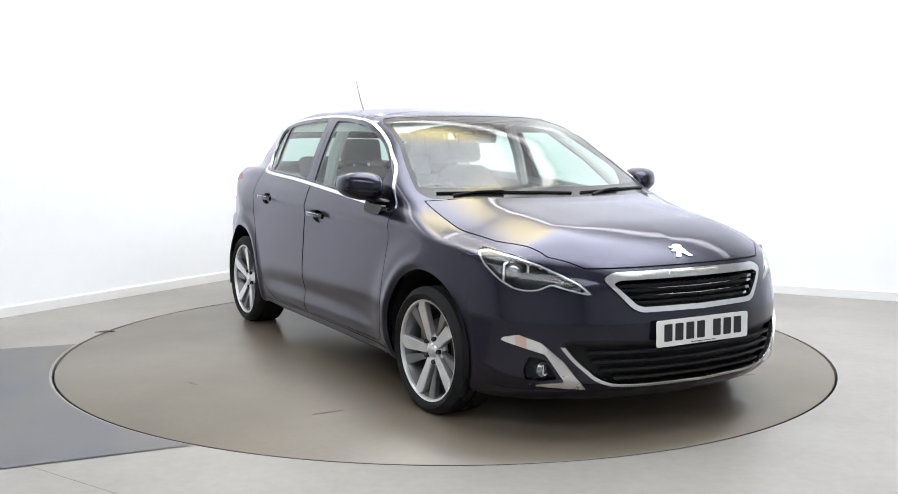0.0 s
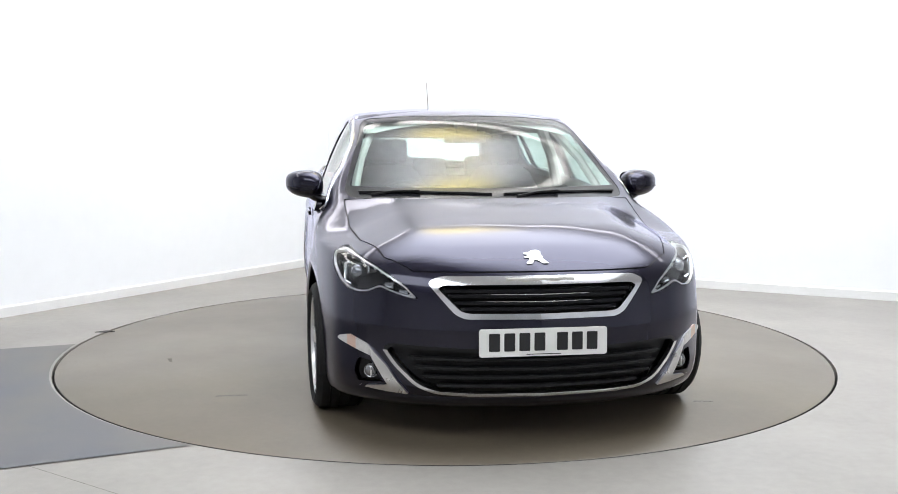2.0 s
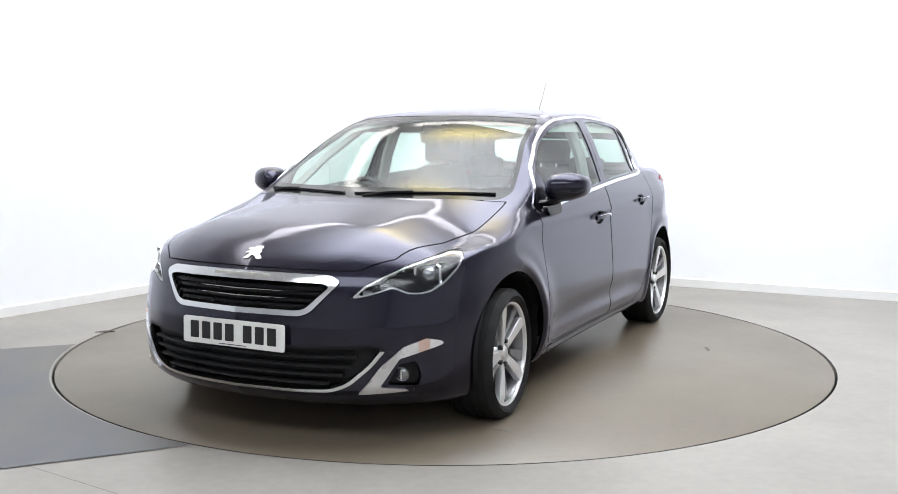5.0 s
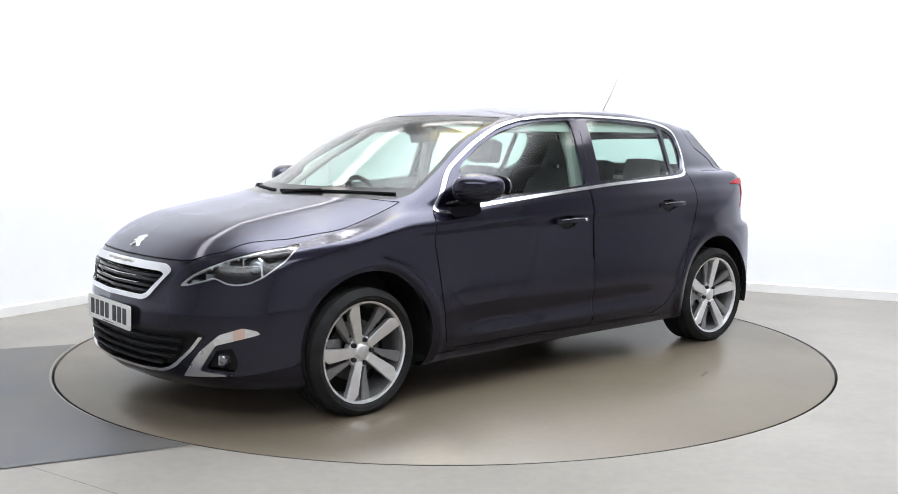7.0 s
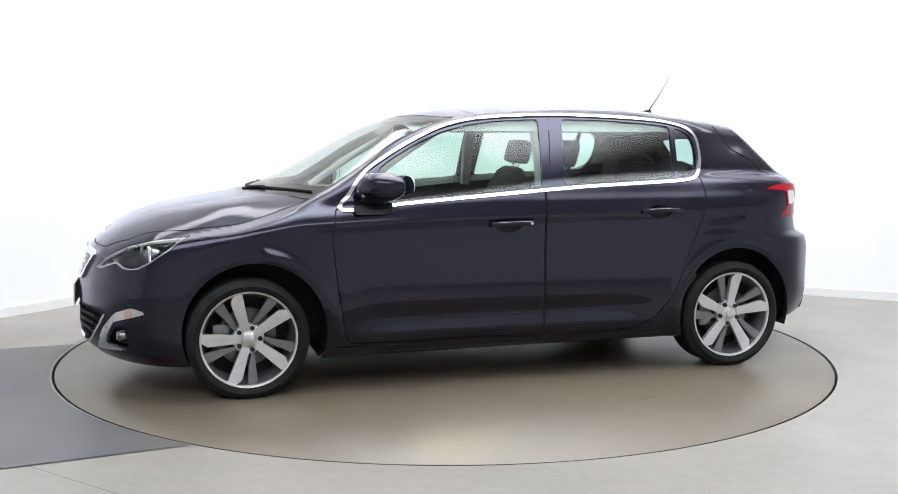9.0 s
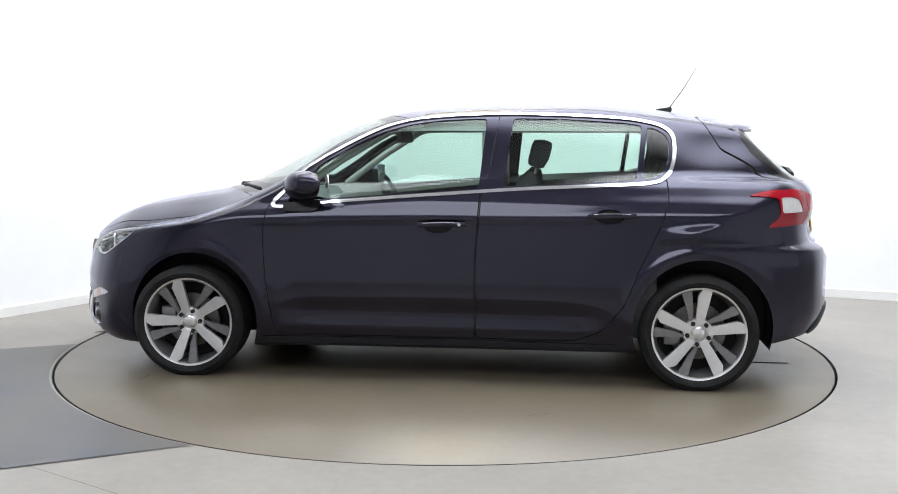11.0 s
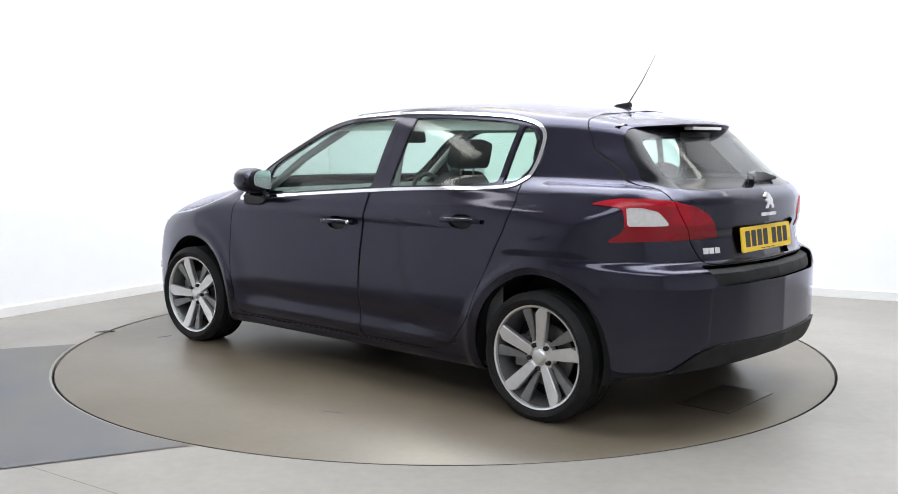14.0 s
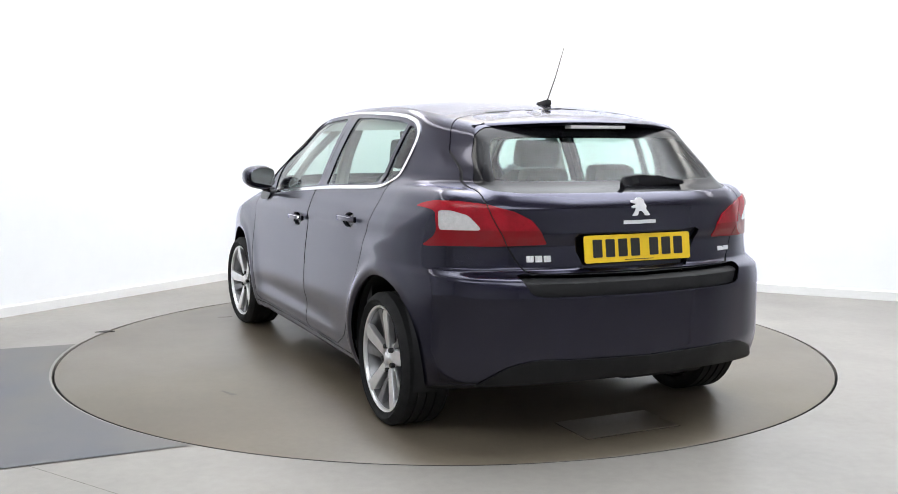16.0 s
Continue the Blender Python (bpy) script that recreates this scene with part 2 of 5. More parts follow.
def bay():
    wall("wall_west", CORNER, P_LEFT, "plain white painted studio wall")
    wall("wall_north", CORNER, P_RIGHT, "plain white painted studio wall")
    # unseen wall, its grey chosen for what doors and wheels mirror
    wall("wall_south", P_LEFT, P_BACK, "unseen grey wall added behind the camera to tone reflections", GREYWALL)
    # added out of view, white so the bumper mirrors no hard edge
    wall("wall_east", P_RIGHT, P_BACK, "unseen white wall added to close the open side of the bay")
    # floor with a round opening for the turntable
    n = 128
    bm = bmesh.new()
    inner = [bm.verts.new((RADIUS * math.cos(2 * math.pi * i / n), RADIUS * math.sin(2 * math.pi * i / n), 0)) for i in range(n)]
    mid = [bm.verts.new((3.0 * math.cos(2 * math.pi * i / n), 3.0 * math.sin(2 * math.pi * i / n), 0)) for i in range(n)]
    outer = [bm.verts.new((16 * math.cos(2 * math.pi * i / n), 16 * math.sin(2 * math.pi * i / n), 0)) for i in range(n)]
    low = [bm.verts.new((RADIUS * math.cos(2 * math.pi * i / n), RADIUS * math.sin(2 * math.pi * i / n), -0.12)) for i in range(n)]
    for ra, rb in ((inner, mid), (mid, outer), (low, inner)):
        for i in range(n):
            bm.faces.new((ra[i], rb[i], rb[(i + 1) % n], ra[(i + 1) % n]))
    tagged(part("floor", bm, FLOOR, smooth=False), "pale grey sealed concrete floor with faint stains", "floor", kind="structure")
    bm = bmesh.new()
    vs = [bm.verts.new((RADIUS * math.cos(2 * math.pi * i / n), RADIUS * math.sin(2 * math.pi * i / n), -0.12)) for i in range(n)]
    bm.faces.new(vs)
    tagged(part("turntable_pit", bm, GAPRIM, smooth=False), "dark steel pit under the turntable", "pit", kind="structure")
    bm = bmesh.new()
    vs = [bm.verts.new(p + Vector((0, 0, HEIGHT))) for p in (CORNER, P_RIGHT, P_BACK, P_LEFT)]
    top = [bm.verts.new(v.co + Vector((0, 0, 0.2))) for v in vs]
    bm.faces.new(vs), bm.faces.new(top[::-1])
    for i in range(4):
        bm.faces.new((vs[i], vs[(i + 1) % 4], top[(i + 1) % 4], top[i]))
    bmesh.ops.recalc_face_normals(bm, faces=bm.faces[:])
    tagged(part("ceiling", bm, CEILING, smooth=False), "plain white studio ceiling", "ceiling", kind="structure")
    # strip of dark painted floor that runs up to the turntable
    bm = bmesh.new()
    a, b, c, d = Vector((-2.225, -0.035, 0.004)), Vector((-1.035, -1.995, 0.004)), Vector((-2.90, -2.83, 0.004)), Vector((-4.30, -0.80, 0.004))
    arc0, arc1 = math.atan2(a.y, a.x), math.atan2(b.y, b.x) + 2 * math.pi
    arc0 += 2 * math.pi if arc0 < 0 else 0
    arc = [bm.verts.new(((RADIUS + 0.012) * math.cos(t), (RADIUS + 0.012) * math.sin(t), 0.004)) for t in np.linspace(arc0, arc1, 30)]
    bm.faces.new(arc + [bm.verts.new(c), bm.verts.new(d)])
    ob = part("floor_paint", bm, DARKFLOOR, smooth=False)
    tagged(ob, "strip of worn dark grey painted floor leading to the turntable", "floor paint", kind="structure")


    # a fine saw cut in the floor and a small black mark at the turntable's rim
    a, b = Vector((-1.95, -1.99, 0.0)), Vector((-0.55, -2.93, 0.0))
    d = (b - a).normalized()
    o = Vector((-d.y, d.x, 0)) * 0.0018
    bm = bmesh.new()
    bm.faces.new([bm.verts.new(p + Vector((0, 0, 0.0012))) for p in (a + o, a - o, b - o, b + o)])
    tagged(part("floor_joint", bm, SCUFF, smooth=False), "fine saw cut joint in the concrete floor", "joint", kind="structure")
    bm = bmesh.new()
    prism(bm, rounded([(-0.06, -0.012), (0.02, -0.03), (0.07, 0.0), (0.01, 0.03)], 0.01), 0.003, lambda u, v, w: pose(-2.20, 0.362, 0.0005, 0, 0, 10) @ Vector((u, v, w)))
    tagged(part("rim_mark", bm, GAPRIM, smooth=False), "small black mark at the turntable's rim", "bracket")


def turntable():
    root = new("turntable")
    tagged(root, "round flush vehicle turntable with a beige-grey resin top", "turntable")
    bm = bmesh.new()
    n = 160
    r = RADIUS - 0.015
    prof = [(0.0, 0.0), (r - 0.004, 0.0), (r, -0.003), (r, -0.08), (0.0, -0.08)]
    lathe(bm, [(q, h) for q, h in prof[1:4]], n, pose(0, 0, 0, 90))
    rim = sorted([v for v in bm.verts if v.co.z > -0.001], key=lambda v: math.atan2(v.co.y, v.co.x))
    bm.faces.new(rim)
    bmesh.ops.recalc_face_normals(bm, faces=bm.faces[:])
    part("deck", bm, DISC, root)
    bm = bmesh.new()
    lathe(bm, [(r + 0.0005, -0.002), (r + 0.002, -0.002), (r + 0.002, -0.08), (r + 0.0005, -0.08)], n, pose(0, 0, 0, 90), True)
    part("edge_band", bm, GAPRIM, root, "dark steel edge band")
    bm = bmesh.new()
    box(bm, (-1.965, -0.22, -0.002), (-1.705, 0.255, 0.004), 0.001)
    part("access_plate", bm, STEELPLATE, root, "scuffed grey access plate let into the turntable", False)
    bm = bmesh.new()
    box(bm, (-1.968, -0.223, -0.002), (-1.702, 0.258, 0.0015))
    part("access_joint", bm, GAPRIM, root, "dark joint round the access plate", False)
    # scuffs left by tyres
    for x, y, a, l in ((1.03, -1.21, 88, 0.16), (1.46, 1.02, 80, 0.10), (-0.6, 1.45, 20, 0.12), (0.2, -1.6, 10, 0.09)):
        bm = bmesh.new()
        prism(bm, rounded([(-l / 2, -0.012), (l / 2, -0.006), (l / 2.2, 0.010), (-l / 2.5, 0.012)], 0.008), 0.0006, lambda u, v, w: pose(x, y, 0.0004, 0, 0, a) @ Vector((u, v, w)))
        part("scuff", bm, SCUFF, root, "faint brown scuff mark", False)
    return root


def ceiling_light(x, y, w, l, glow, label):
    root = new("ceiling_light")
    bm = bmesh.new()
    for lo, hi in (((-w / 2 - 0.03, -l / 2 - 0.03, -0.06), (-w / 2, l / 2 + 0.03, 0)), ((w / 2, -l / 2 - 0.03, -0.06), (w / 2 + 0.03, l / 2 + 0.03, 0)),
                   ((-w / 2, -l / 2 - 0.03, -0.06), (w / 2, -l / 2, 0)), ((-w / 2, l / 2, -0.06), (w / 2, l / 2 + 0.03, 0))):
        box(bm, lo, hi)
    part("frame", bm, SKIRT, root, smooth=False)
    bm = bmesh.new()
    box(bm, (-w / 2, -l / 2, -0.045), (w / 2, l / 2, -0.03))
    part("diffuser", bm, glow, root, "glowing white diffuser", smooth=False)
    a = math.degrees(math.atan2(RIGHT_WAY.y, RIGHT_WAY.x))
    root.matrix_basis = pose(x, y, HEIGHT, 0, 0, a)
    tagged(root, label, "ceiling light")
    return root


bay()
TABLE = turntable()
for along, off, w, l, glow, label in ((4.3, 3.1, 6.7, 4.4, GLOW, "unseen wide lit panel added over the turntable"), (0.5, 3.3, 0.35, 5.6, WALLFILL, "unseen warm white strip light added to brighten the wall"),
                                      (4.0, 0.45, 6.6, 0.35, WALLFILL, "unseen warm white strip light added to brighten the wall"), (5.6, 8.6, 7.0, 2.4, BACKFILL, "unseen fill panel added behind the camera to brighten plates and wheels")):
    p = CORNER + RIGHT_WAY * along + LEFT_WAY * off
    ceiling_light(p.x, p.y, w, l, glow, label)


# ---- the car's skin: a smooth solid from profiles, cut into panels ----
WHEEL_Z, TYRE_R, AXLE = 0.286, 0.292, 1.31
PIVOT = Vector((0.067, -0.073, 0))   # the turntable's centre in the car's own space


def curve(*pts):
    """A smooth curve through (x, y) points that never overshoots them."""
    xs, ys = np.array([p[0] for p in pts], float), np.array([p[1] for p in pts], float)
    if xs[0] > xs[-1]:
        xs, ys = xs[::-1], ys[::-1]
    h, d = np.diff(xs), np.diff(ys) / np.diff(xs)
    m = np.zeros(len(xs))
    for i in range(1, len(xs) - 1):
        if d[i - 1] * d[i] > 0:
            w1, w2 = 2 * h[i] + h[i - 1], h[i] + 2 * h[i - 1]
            m[i] = (w1 + w2) / (w1 / d[i - 1] + w2 / d[i])
    m[0], m[-1] = d[0], d[-1]

    def at(x):
        x = np.asarray(x, float)
        k = np.clip(np.searchsorted(xs, x) - 1, 0, len(h) - 1)
        t = np.clip((x - xs[k]) / h[k], 0, 1)
        v = (1 + 2 * t) * (1 - t) ** 2 * ys[k] + t * (1 - t) ** 2 * h[k] * m[k] + t * t * (3 - 2 * t) * ys[k + 1] + t * t * (t - 1) * h[k] * m[k + 1]
        return v + np.where(x < xs[0], (x - xs[0]) * m[0], 0) + np.where(x > xs[-1], (x - xs[-1]) * m[-1], 0)
    return at


def smax(a, b, k):
    h = np.clip(0.5 + 0.5 * (a - b) / k, 0, 1)
    return b + (a - b) * h + k * h * (1 - h)


def smin(a, b, k):
    return -smax(-a, -b, k)


def bump(x, mid, width):
    return np.exp(-((x - mid) / width) ** 2)


def step(x, a, b):
    t = np.clip((x - a) / (b - a), 0, 1)
    return t * t * (3 - 2 * t)


SIDE = curve((0.10, 0.80), (0.18, 0.846), (0.26, 0.875), (0.36, 0.891), (0.44, 0.8955), (0.50, 0.8945), (0.55, 0.892), (0.60, 0.8885), (0.70, 0.880), (0.80, 0.868), (0.875, 0.855), (0.92, 0.843), (0.97, 0.815), (1.05, 0.77))
TAPER = curve((-2.1, -0.10), (-1.7, -0.035), (-1.31, 0.0), (-0.9, 0.0), (0.0, -0.006), (0.9, 0.0), (1.31, 0.0), (1.6, -0.02), (2.1, -0.10))
NOSE_PLAN = curve((0.0, 2.138), (0.26, 2.113), (0.44, 2.062), (0.58, 1.992), (0.67, 1.925), (0.74, 1.855), (0.80, 1.770), (0.85, 1.62), (0.90, 1.32), (0.95, 0.9))
NOSE_RAKE = curve((0.10, -0.13), (0.16, -0.075), (0.22, -0.02), (0.30, 0.0), (0.48, 0.0), (0.56, -0.015), (0.64, -0.035), (0.71, -0.072), (0.80, -0.17), (0.90, -0.38))
TAIL_PLAN = curve((0.0, -2.062), (0.30, -2.040), (0.55, -1.975), (0.70, -1.895), (0.78, -1.80), (0.84, -1.67), (0.88, -1.48), (0.92, -1.1))
TAIL_RAKE = curve((0.10, 0.30), (0.20, 0.10), (0.28, 0.035), (0.40, 0.0), (0.62, 0.0), (0.69, 0.015), (0.735, 0.085), (0.85, 0.100), (0.96, 0.100), (1.02, 0.135), (1.06, 0.195), (1.15, 0.300), (1.27, 0.430), (1.32, 0.485), (1.45, 0.63))
BONNET = curve((2.10, 0.672), (2.04, 0.728), (1.98, 0.778), (1.90, 0.826), (1.78, 0.872), (1.60, 0.910), (1.40, 0.945), (1.20, 0.972), (1.0, 0.985), (0.5, 1.0))
DECK = curve((1.6, 0.78), (1.2, 0.835), (0.9, 0.866), (0.3, 0.928), (-0.25, 0.982), (-0.9, 1.020), (-1.3, 1.03), (-1.8, 1.02))
ROOF = curve((1.37, 0.905), (1.255, 0.965), (1.06, 1.054), (0.86, 1.160), (0.66, 1.272), (0.50, 1.338), (0.36, 1.378), (0.22, 1.401), (0.0, 1.420), (-0.35, 1.436), (-0.75, 1.438), (-1.2, 1.404), (-1.4, 1.372), (-1.58, 1.336), (-1.75, 1.30))
CABIN = curve((0.90, 0.835), (1.00, 0.805), (1.10, 0.768), (1.20, 0.725), (1.30, 0.674), (1.37, 0.630), (1.45, 0.58))
CABIN_TAPER = curve((-2.0, -0.30), (-1.7, -0.185), (-1.4, -0.100), (-1.1, -0.047), (-0.6, -0.010), (0.0, 0.0), (0.5, -0.008), (1.0, -0.03))
FLOORLINE = curve((2.2, 0.16), (1.7, 0.155), (1.0, 0.165), (-1.0, 0.175), (-1.6, 0.225), (-1.8, 0.255), (-2.1, 0.295))


def skin(p):
    """Below nought inside the car's body, above it outside."""
    x, y, z = p[..., 0], np.abs(p[..., 1]), p[..., 2]
    rf = np.hypot(x - 1.278, z - 0.312)
    rr = np.hypot(x + 1.322, z - 0.317)
    flare = 0.014 * (bump(rf, 0.375, 0.035) + bump(rr, 0.375, 0.035)) + 0.010 * bump(rf, 0.44, 0.08)
    scoop = -0.014 * bump(z, 0.365, 0.055) * step(x, -0.95, -0.55) * (1 - step(x, 0.55, 0.95)) + 0.006 * bump(z, 0.280, 0.030) * step(x, -0.95, -0.7) * (1 - step(x, 0.7, 0.95))
    shoulder = 0.007 * bump(z, 0.845 - 0.02 * x, 0.035) * (1 - step(x, 1.2, 1.7))
    haunch = 0.026 * bump(z, 0.775, 0.045) * (1 - step(x, -1.45, -0.95))
    side = y - (SIDE(z) + TAPER(x) + flare + scoop + shoulder + haunch)
    fold = 0.007 * bump(y, 0.47 - 0.10 * (x - 1.5), 0.085)
    lid = z - (BONNET(x) - (0.085 + 0.045 * step(x, 1.0, 1.4)) * (np.minimum(y, 0.72 + 0.25 * (y - 0.72)) / 0.72) ** 3.2 + fold)
    belt = z - (DECK(x) + 0.02)
    top = lid + 0.0025
    deck = np.where(x > 1.0, top, np.where(x < 0.6, belt, top * step(x, 0.6, 1.0) + belt * (1 - step(x, 0.6, 1.0))))
    nose = x - (NOSE_PLAN(y) + NOSE_RAKE(z))
    tail = TAIL_PLAN(y) + TAIL_RAKE(z) - x
    base = FLOORLINE(x) - z
    low = smax(smax(side, deck, 0.05), smax(nose, tail, 0.01), 0.06)
    low = smax(low, base, 0.03)
    xs = x + 0.33 * y * y
    roof = (z - (ROOF(np.where(x > 0.1, np.maximum(xs, 0.1), np.minimum(x, 0.1))) - (0.11 + 0.07 * (1 - step(x, -1.3, -0.5))) * y * y)) * 0.8
    lean = 0.045 * step(x, 0.05, 0.55) * step(z, 1.0, 1.25) + 0.028 * (1 - step(x, -1.5, -1.12)) * step(z, 1.08, 1.25)
    cab = (y - (CABIN(z) + CABIN_TAPER(x) - lean)) * 0.93
    house = smax(smax(cab, roof, 0.040), tail * 0.8, 0.03)
    house = smax(smax(house, x - 1.35, 0.02), 0.86 - z, 0.02)
    return smin(low, house, 0.045)


def cast():
    """Shoots rays out of the car's spine to its skin: a regular half shell."""
    zc, xa, xb = 0.72, -1.55, 1.62
    nb, ne, nphi = 250, 84, 280
    org, way = [], []
    phi = np.radians(np.linspace(-90, 90, nphi + 1))
    stations = [(xa, -a) for a in np.linspace(np.pi / 2, 0, ne, endpoint=False)] + [(x, 0.0) for x in np.linspace(xa, xb, nb)] + [(xb, a) for a in np.linspace(0, np.pi / 2, ne + 1)[1:]]
    for x, a in stations:
        org.append(np.stack([np.full_like(phi, x), 0 * phi, np.full_like(phi, zc)], 1))
        way.append(np.stack([np.cos(phi) * np.sin(a), np.cos(phi) * np.cos(a), np.sin(phi)], 1))
    org, way = np.array(org), np.array(way)
    lo, hi = np.zeros(org.shape[:2]), np.full(org.shape[:2], 0.05)
    for i in range(60):     # march until outside, then halve
        out = skin(org + way * hi[..., None]) > 0
        lo = np.where(out, lo, hi)
        hi = np.where(out, hi, hi + 0.03)
    for i in range(22):
        mid = (lo + hi) / 2
        out = skin(org + way * mid[..., None]) > 0
        lo, hi = np.where(out, lo, mid), np.where(out, mid, hi)
    p = org + way * ((lo + hi) / 2)[..., None]
    p[0, :, 1] = p[-1, :, 1] = 0
    p[:, 0, 1] = p[:, -1, 1] = 0
    return p


def grads(p):
    e = 0.004
    g = np.stack([skin(p + np.array(d) * e) - skin(p - np.array(d) * e) for d in ((1, 0, 0), (0, 1, 0), (0, 0, 1))], -1)
    return g / np.maximum(np.linalg.norm(g, axis=-1, keepdims=True), 1e-9)


GRID = cast()
NU, NV = GRID.shape[:2]
VERTS = [tuple(v) for v in GRID.reshape(-1, 3)]
NORMS = [tuple(v) for v in grads(GRID).reshape(-1, 3)]
VA, NA = np.array(VERTS), np.array(NORMS)
ids = np.arange(NU * NV).reshape(NU, NV)
QUADS = np.stack([ids[:-1, :-1], ids[:-1, 1:], ids[1:, 1:], ids[1:, :-1]], -1).reshape(-1, 4)


def split(faces, fn):
    """Cuts a set of faces along fn = 0: those inside (below nought), those outside."""
    global VA, NA
    quads, loose = faces
    used = np.unique(np.concatenate([quads.ravel(), np.array([i for f in loose for i in f], int)])).astype(int)
    val = np.ones(len(VA))
    val[used] = fn(VA[used])
    neg = val < 0
    s = neg[quads].sum(1)
    inn, out = quads[s == 4], quads[s == 0]
    li, lo, cut, nv, nn = [], [], {}, [], []
    base = len(VA)

    def crossing(i, j):
        key = (i, j) if i < j else (j, i)
        if key not in cut:
            t = val[key[0]] / (val[key[0]] - val[key[1]])
            nv.append(VA[key[0]] * (1 - t) + VA[key[1]] * t)
            nn.append(NA[key[0]] * (1 - t) + NA[key[1]] * t)
            cut[key] = base + len(nv) - 1
        return cut[key]
    for f in [tuple(q) for q in quads[(s > 0) & (s < 4)]] + loose:
        k = [neg[i] for i in f]
        if all(k):
            li.append(f)
            continue
        if not any(k):
            lo.append(f)
            continue
        a, b = [], []
        for n, i in enumerate(f):
            j = f[(n + 1) % len(f)]
            (a if neg[i] else b).append(i)
            if neg[i] != neg[j]:
                c = crossing(i, j)
                a.append(c), b.append(c)
        if len(a) > 2:
            li.append(tuple(a))
        if len(b) > 2:
            lo.append(tuple(b))
    if nv:
        VA, NA = np.vstack([VA, nv]), np.vstack([NA, nn])
    return (inn, li), (out, lo)


def smooth_loop(pts, n=6, closed=True):
    """A rounded outline through corner points (two-dimensional)."""
    p = np.array(pts, float)
    out = []
    for i in range(len(p)):
        a, b, c, d = p[i - 1], p[i], p[(i + 1) % len(p)], p[(i + 2) % len(p)]
        for t in np.arange(n) / n:
            out.append(0.5 * (2 * b + (c - a) * t + (2 * a - 5 * b + 4 * c - d) * t * t + (3 * b - a - 3 * c + d) * t ** 3))
    return np.array(out)


def inside(loop, u, v):
    """Signed distance to a closed outline, below nought within."""
    best = np.full(u.shape, 1e9)
    odd = np.zeros(u.shape, bool)
    for a, b in zip(loop, np.roll(loop, -1, 0)):
        d = b - a
        t = np.clip(((u - a[0]) * d[0] + (v - a[1]) * d[1]) / max(d @ d, 1e-12), 0, 1)
        best = np.minimum(best, (u - a[0] - t * d[0]) ** 2 + (v - a[1] - t * d[1]) ** 2)
        if a[1] != b[1]:
            odd ^= ((a[1] > v) != (b[1] > v)) & (u < (b[0] - a[0]) * (v - a[1]) / (b[1] - a[1]) + a[0])
    return np.where(odd, -1, 1) * np.sqrt(best)


def side_zone(loop, grow=0.0):
    return lambda p: np.maximum(inside(loop, p[:, 0], p[:, 2]) - grow, 0.35 - p[:, 1])


def even_zone(loop, grow=0.0):
    """Like side_zone, but its margins keep their width where the skin turns away from the side."""
    def zone(p):
        d = inside(loop, p[:, 0], p[:, 2])
        k = np.where((np.abs(d) < 0.09) & (p[:, 1] > 0.3))[0]
        if len(k):
            q, e = p[k], 0.002
            gx = (inside(loop, q[:, 0] + e, q[:, 2]) - inside(loop, q[:, 0] - e, q[:, 2])) / (2 * e)
            gz = (inside(loop, q[:, 0], q[:, 2] + e) - inside(loop, q[:, 0], q[:, 2] - e)) / (2 * e)
            n = grads(q)
            d[k] = d[k] / np.sqrt(np.clip(1 - (gx * n[:, 0] + gz * n[:, 2]) ** 2, 0.02, 1))
        return np.maximum(d - grow, 0.35 - p[:, 1])
    return zone


def front_zone(loop, grow=0.0, xmin=0.1):
    return lambda p: np.maximum(inside(loop, p[:, 1], p[:, 2]) - grow, xmin - p[:, 0])


def rear_zone(loop, grow=0.0, xmax=-1.50):
    """Outlines seen from behind; the bound leans with the rear window, clear of the car's flanks."""
    return lambda p: np.maximum(inside(loop, p[:, 1], p[:, 2]) - grow, p[:, 0] - xmax + 0.62 * (1.30 - p[:, 2]) * (p[:, 2] > 1.0))


def wrap_front(loop, grow=0.0):
    """Outlines that go round the front corner: along (y - x)."""
    return lambda p: np.maximum(inside(loop, p[:, 1] - p[:, 0], p[:, 2]) - grow, 1.3 - p[:, 0])


def wrap_rear(loop, grow=0.0):
    return lambda p: np.maximum(inside(loop, p[:, 1] + p[:, 0], p[:, 2]) - grow, p[:, 0] + 1.3)


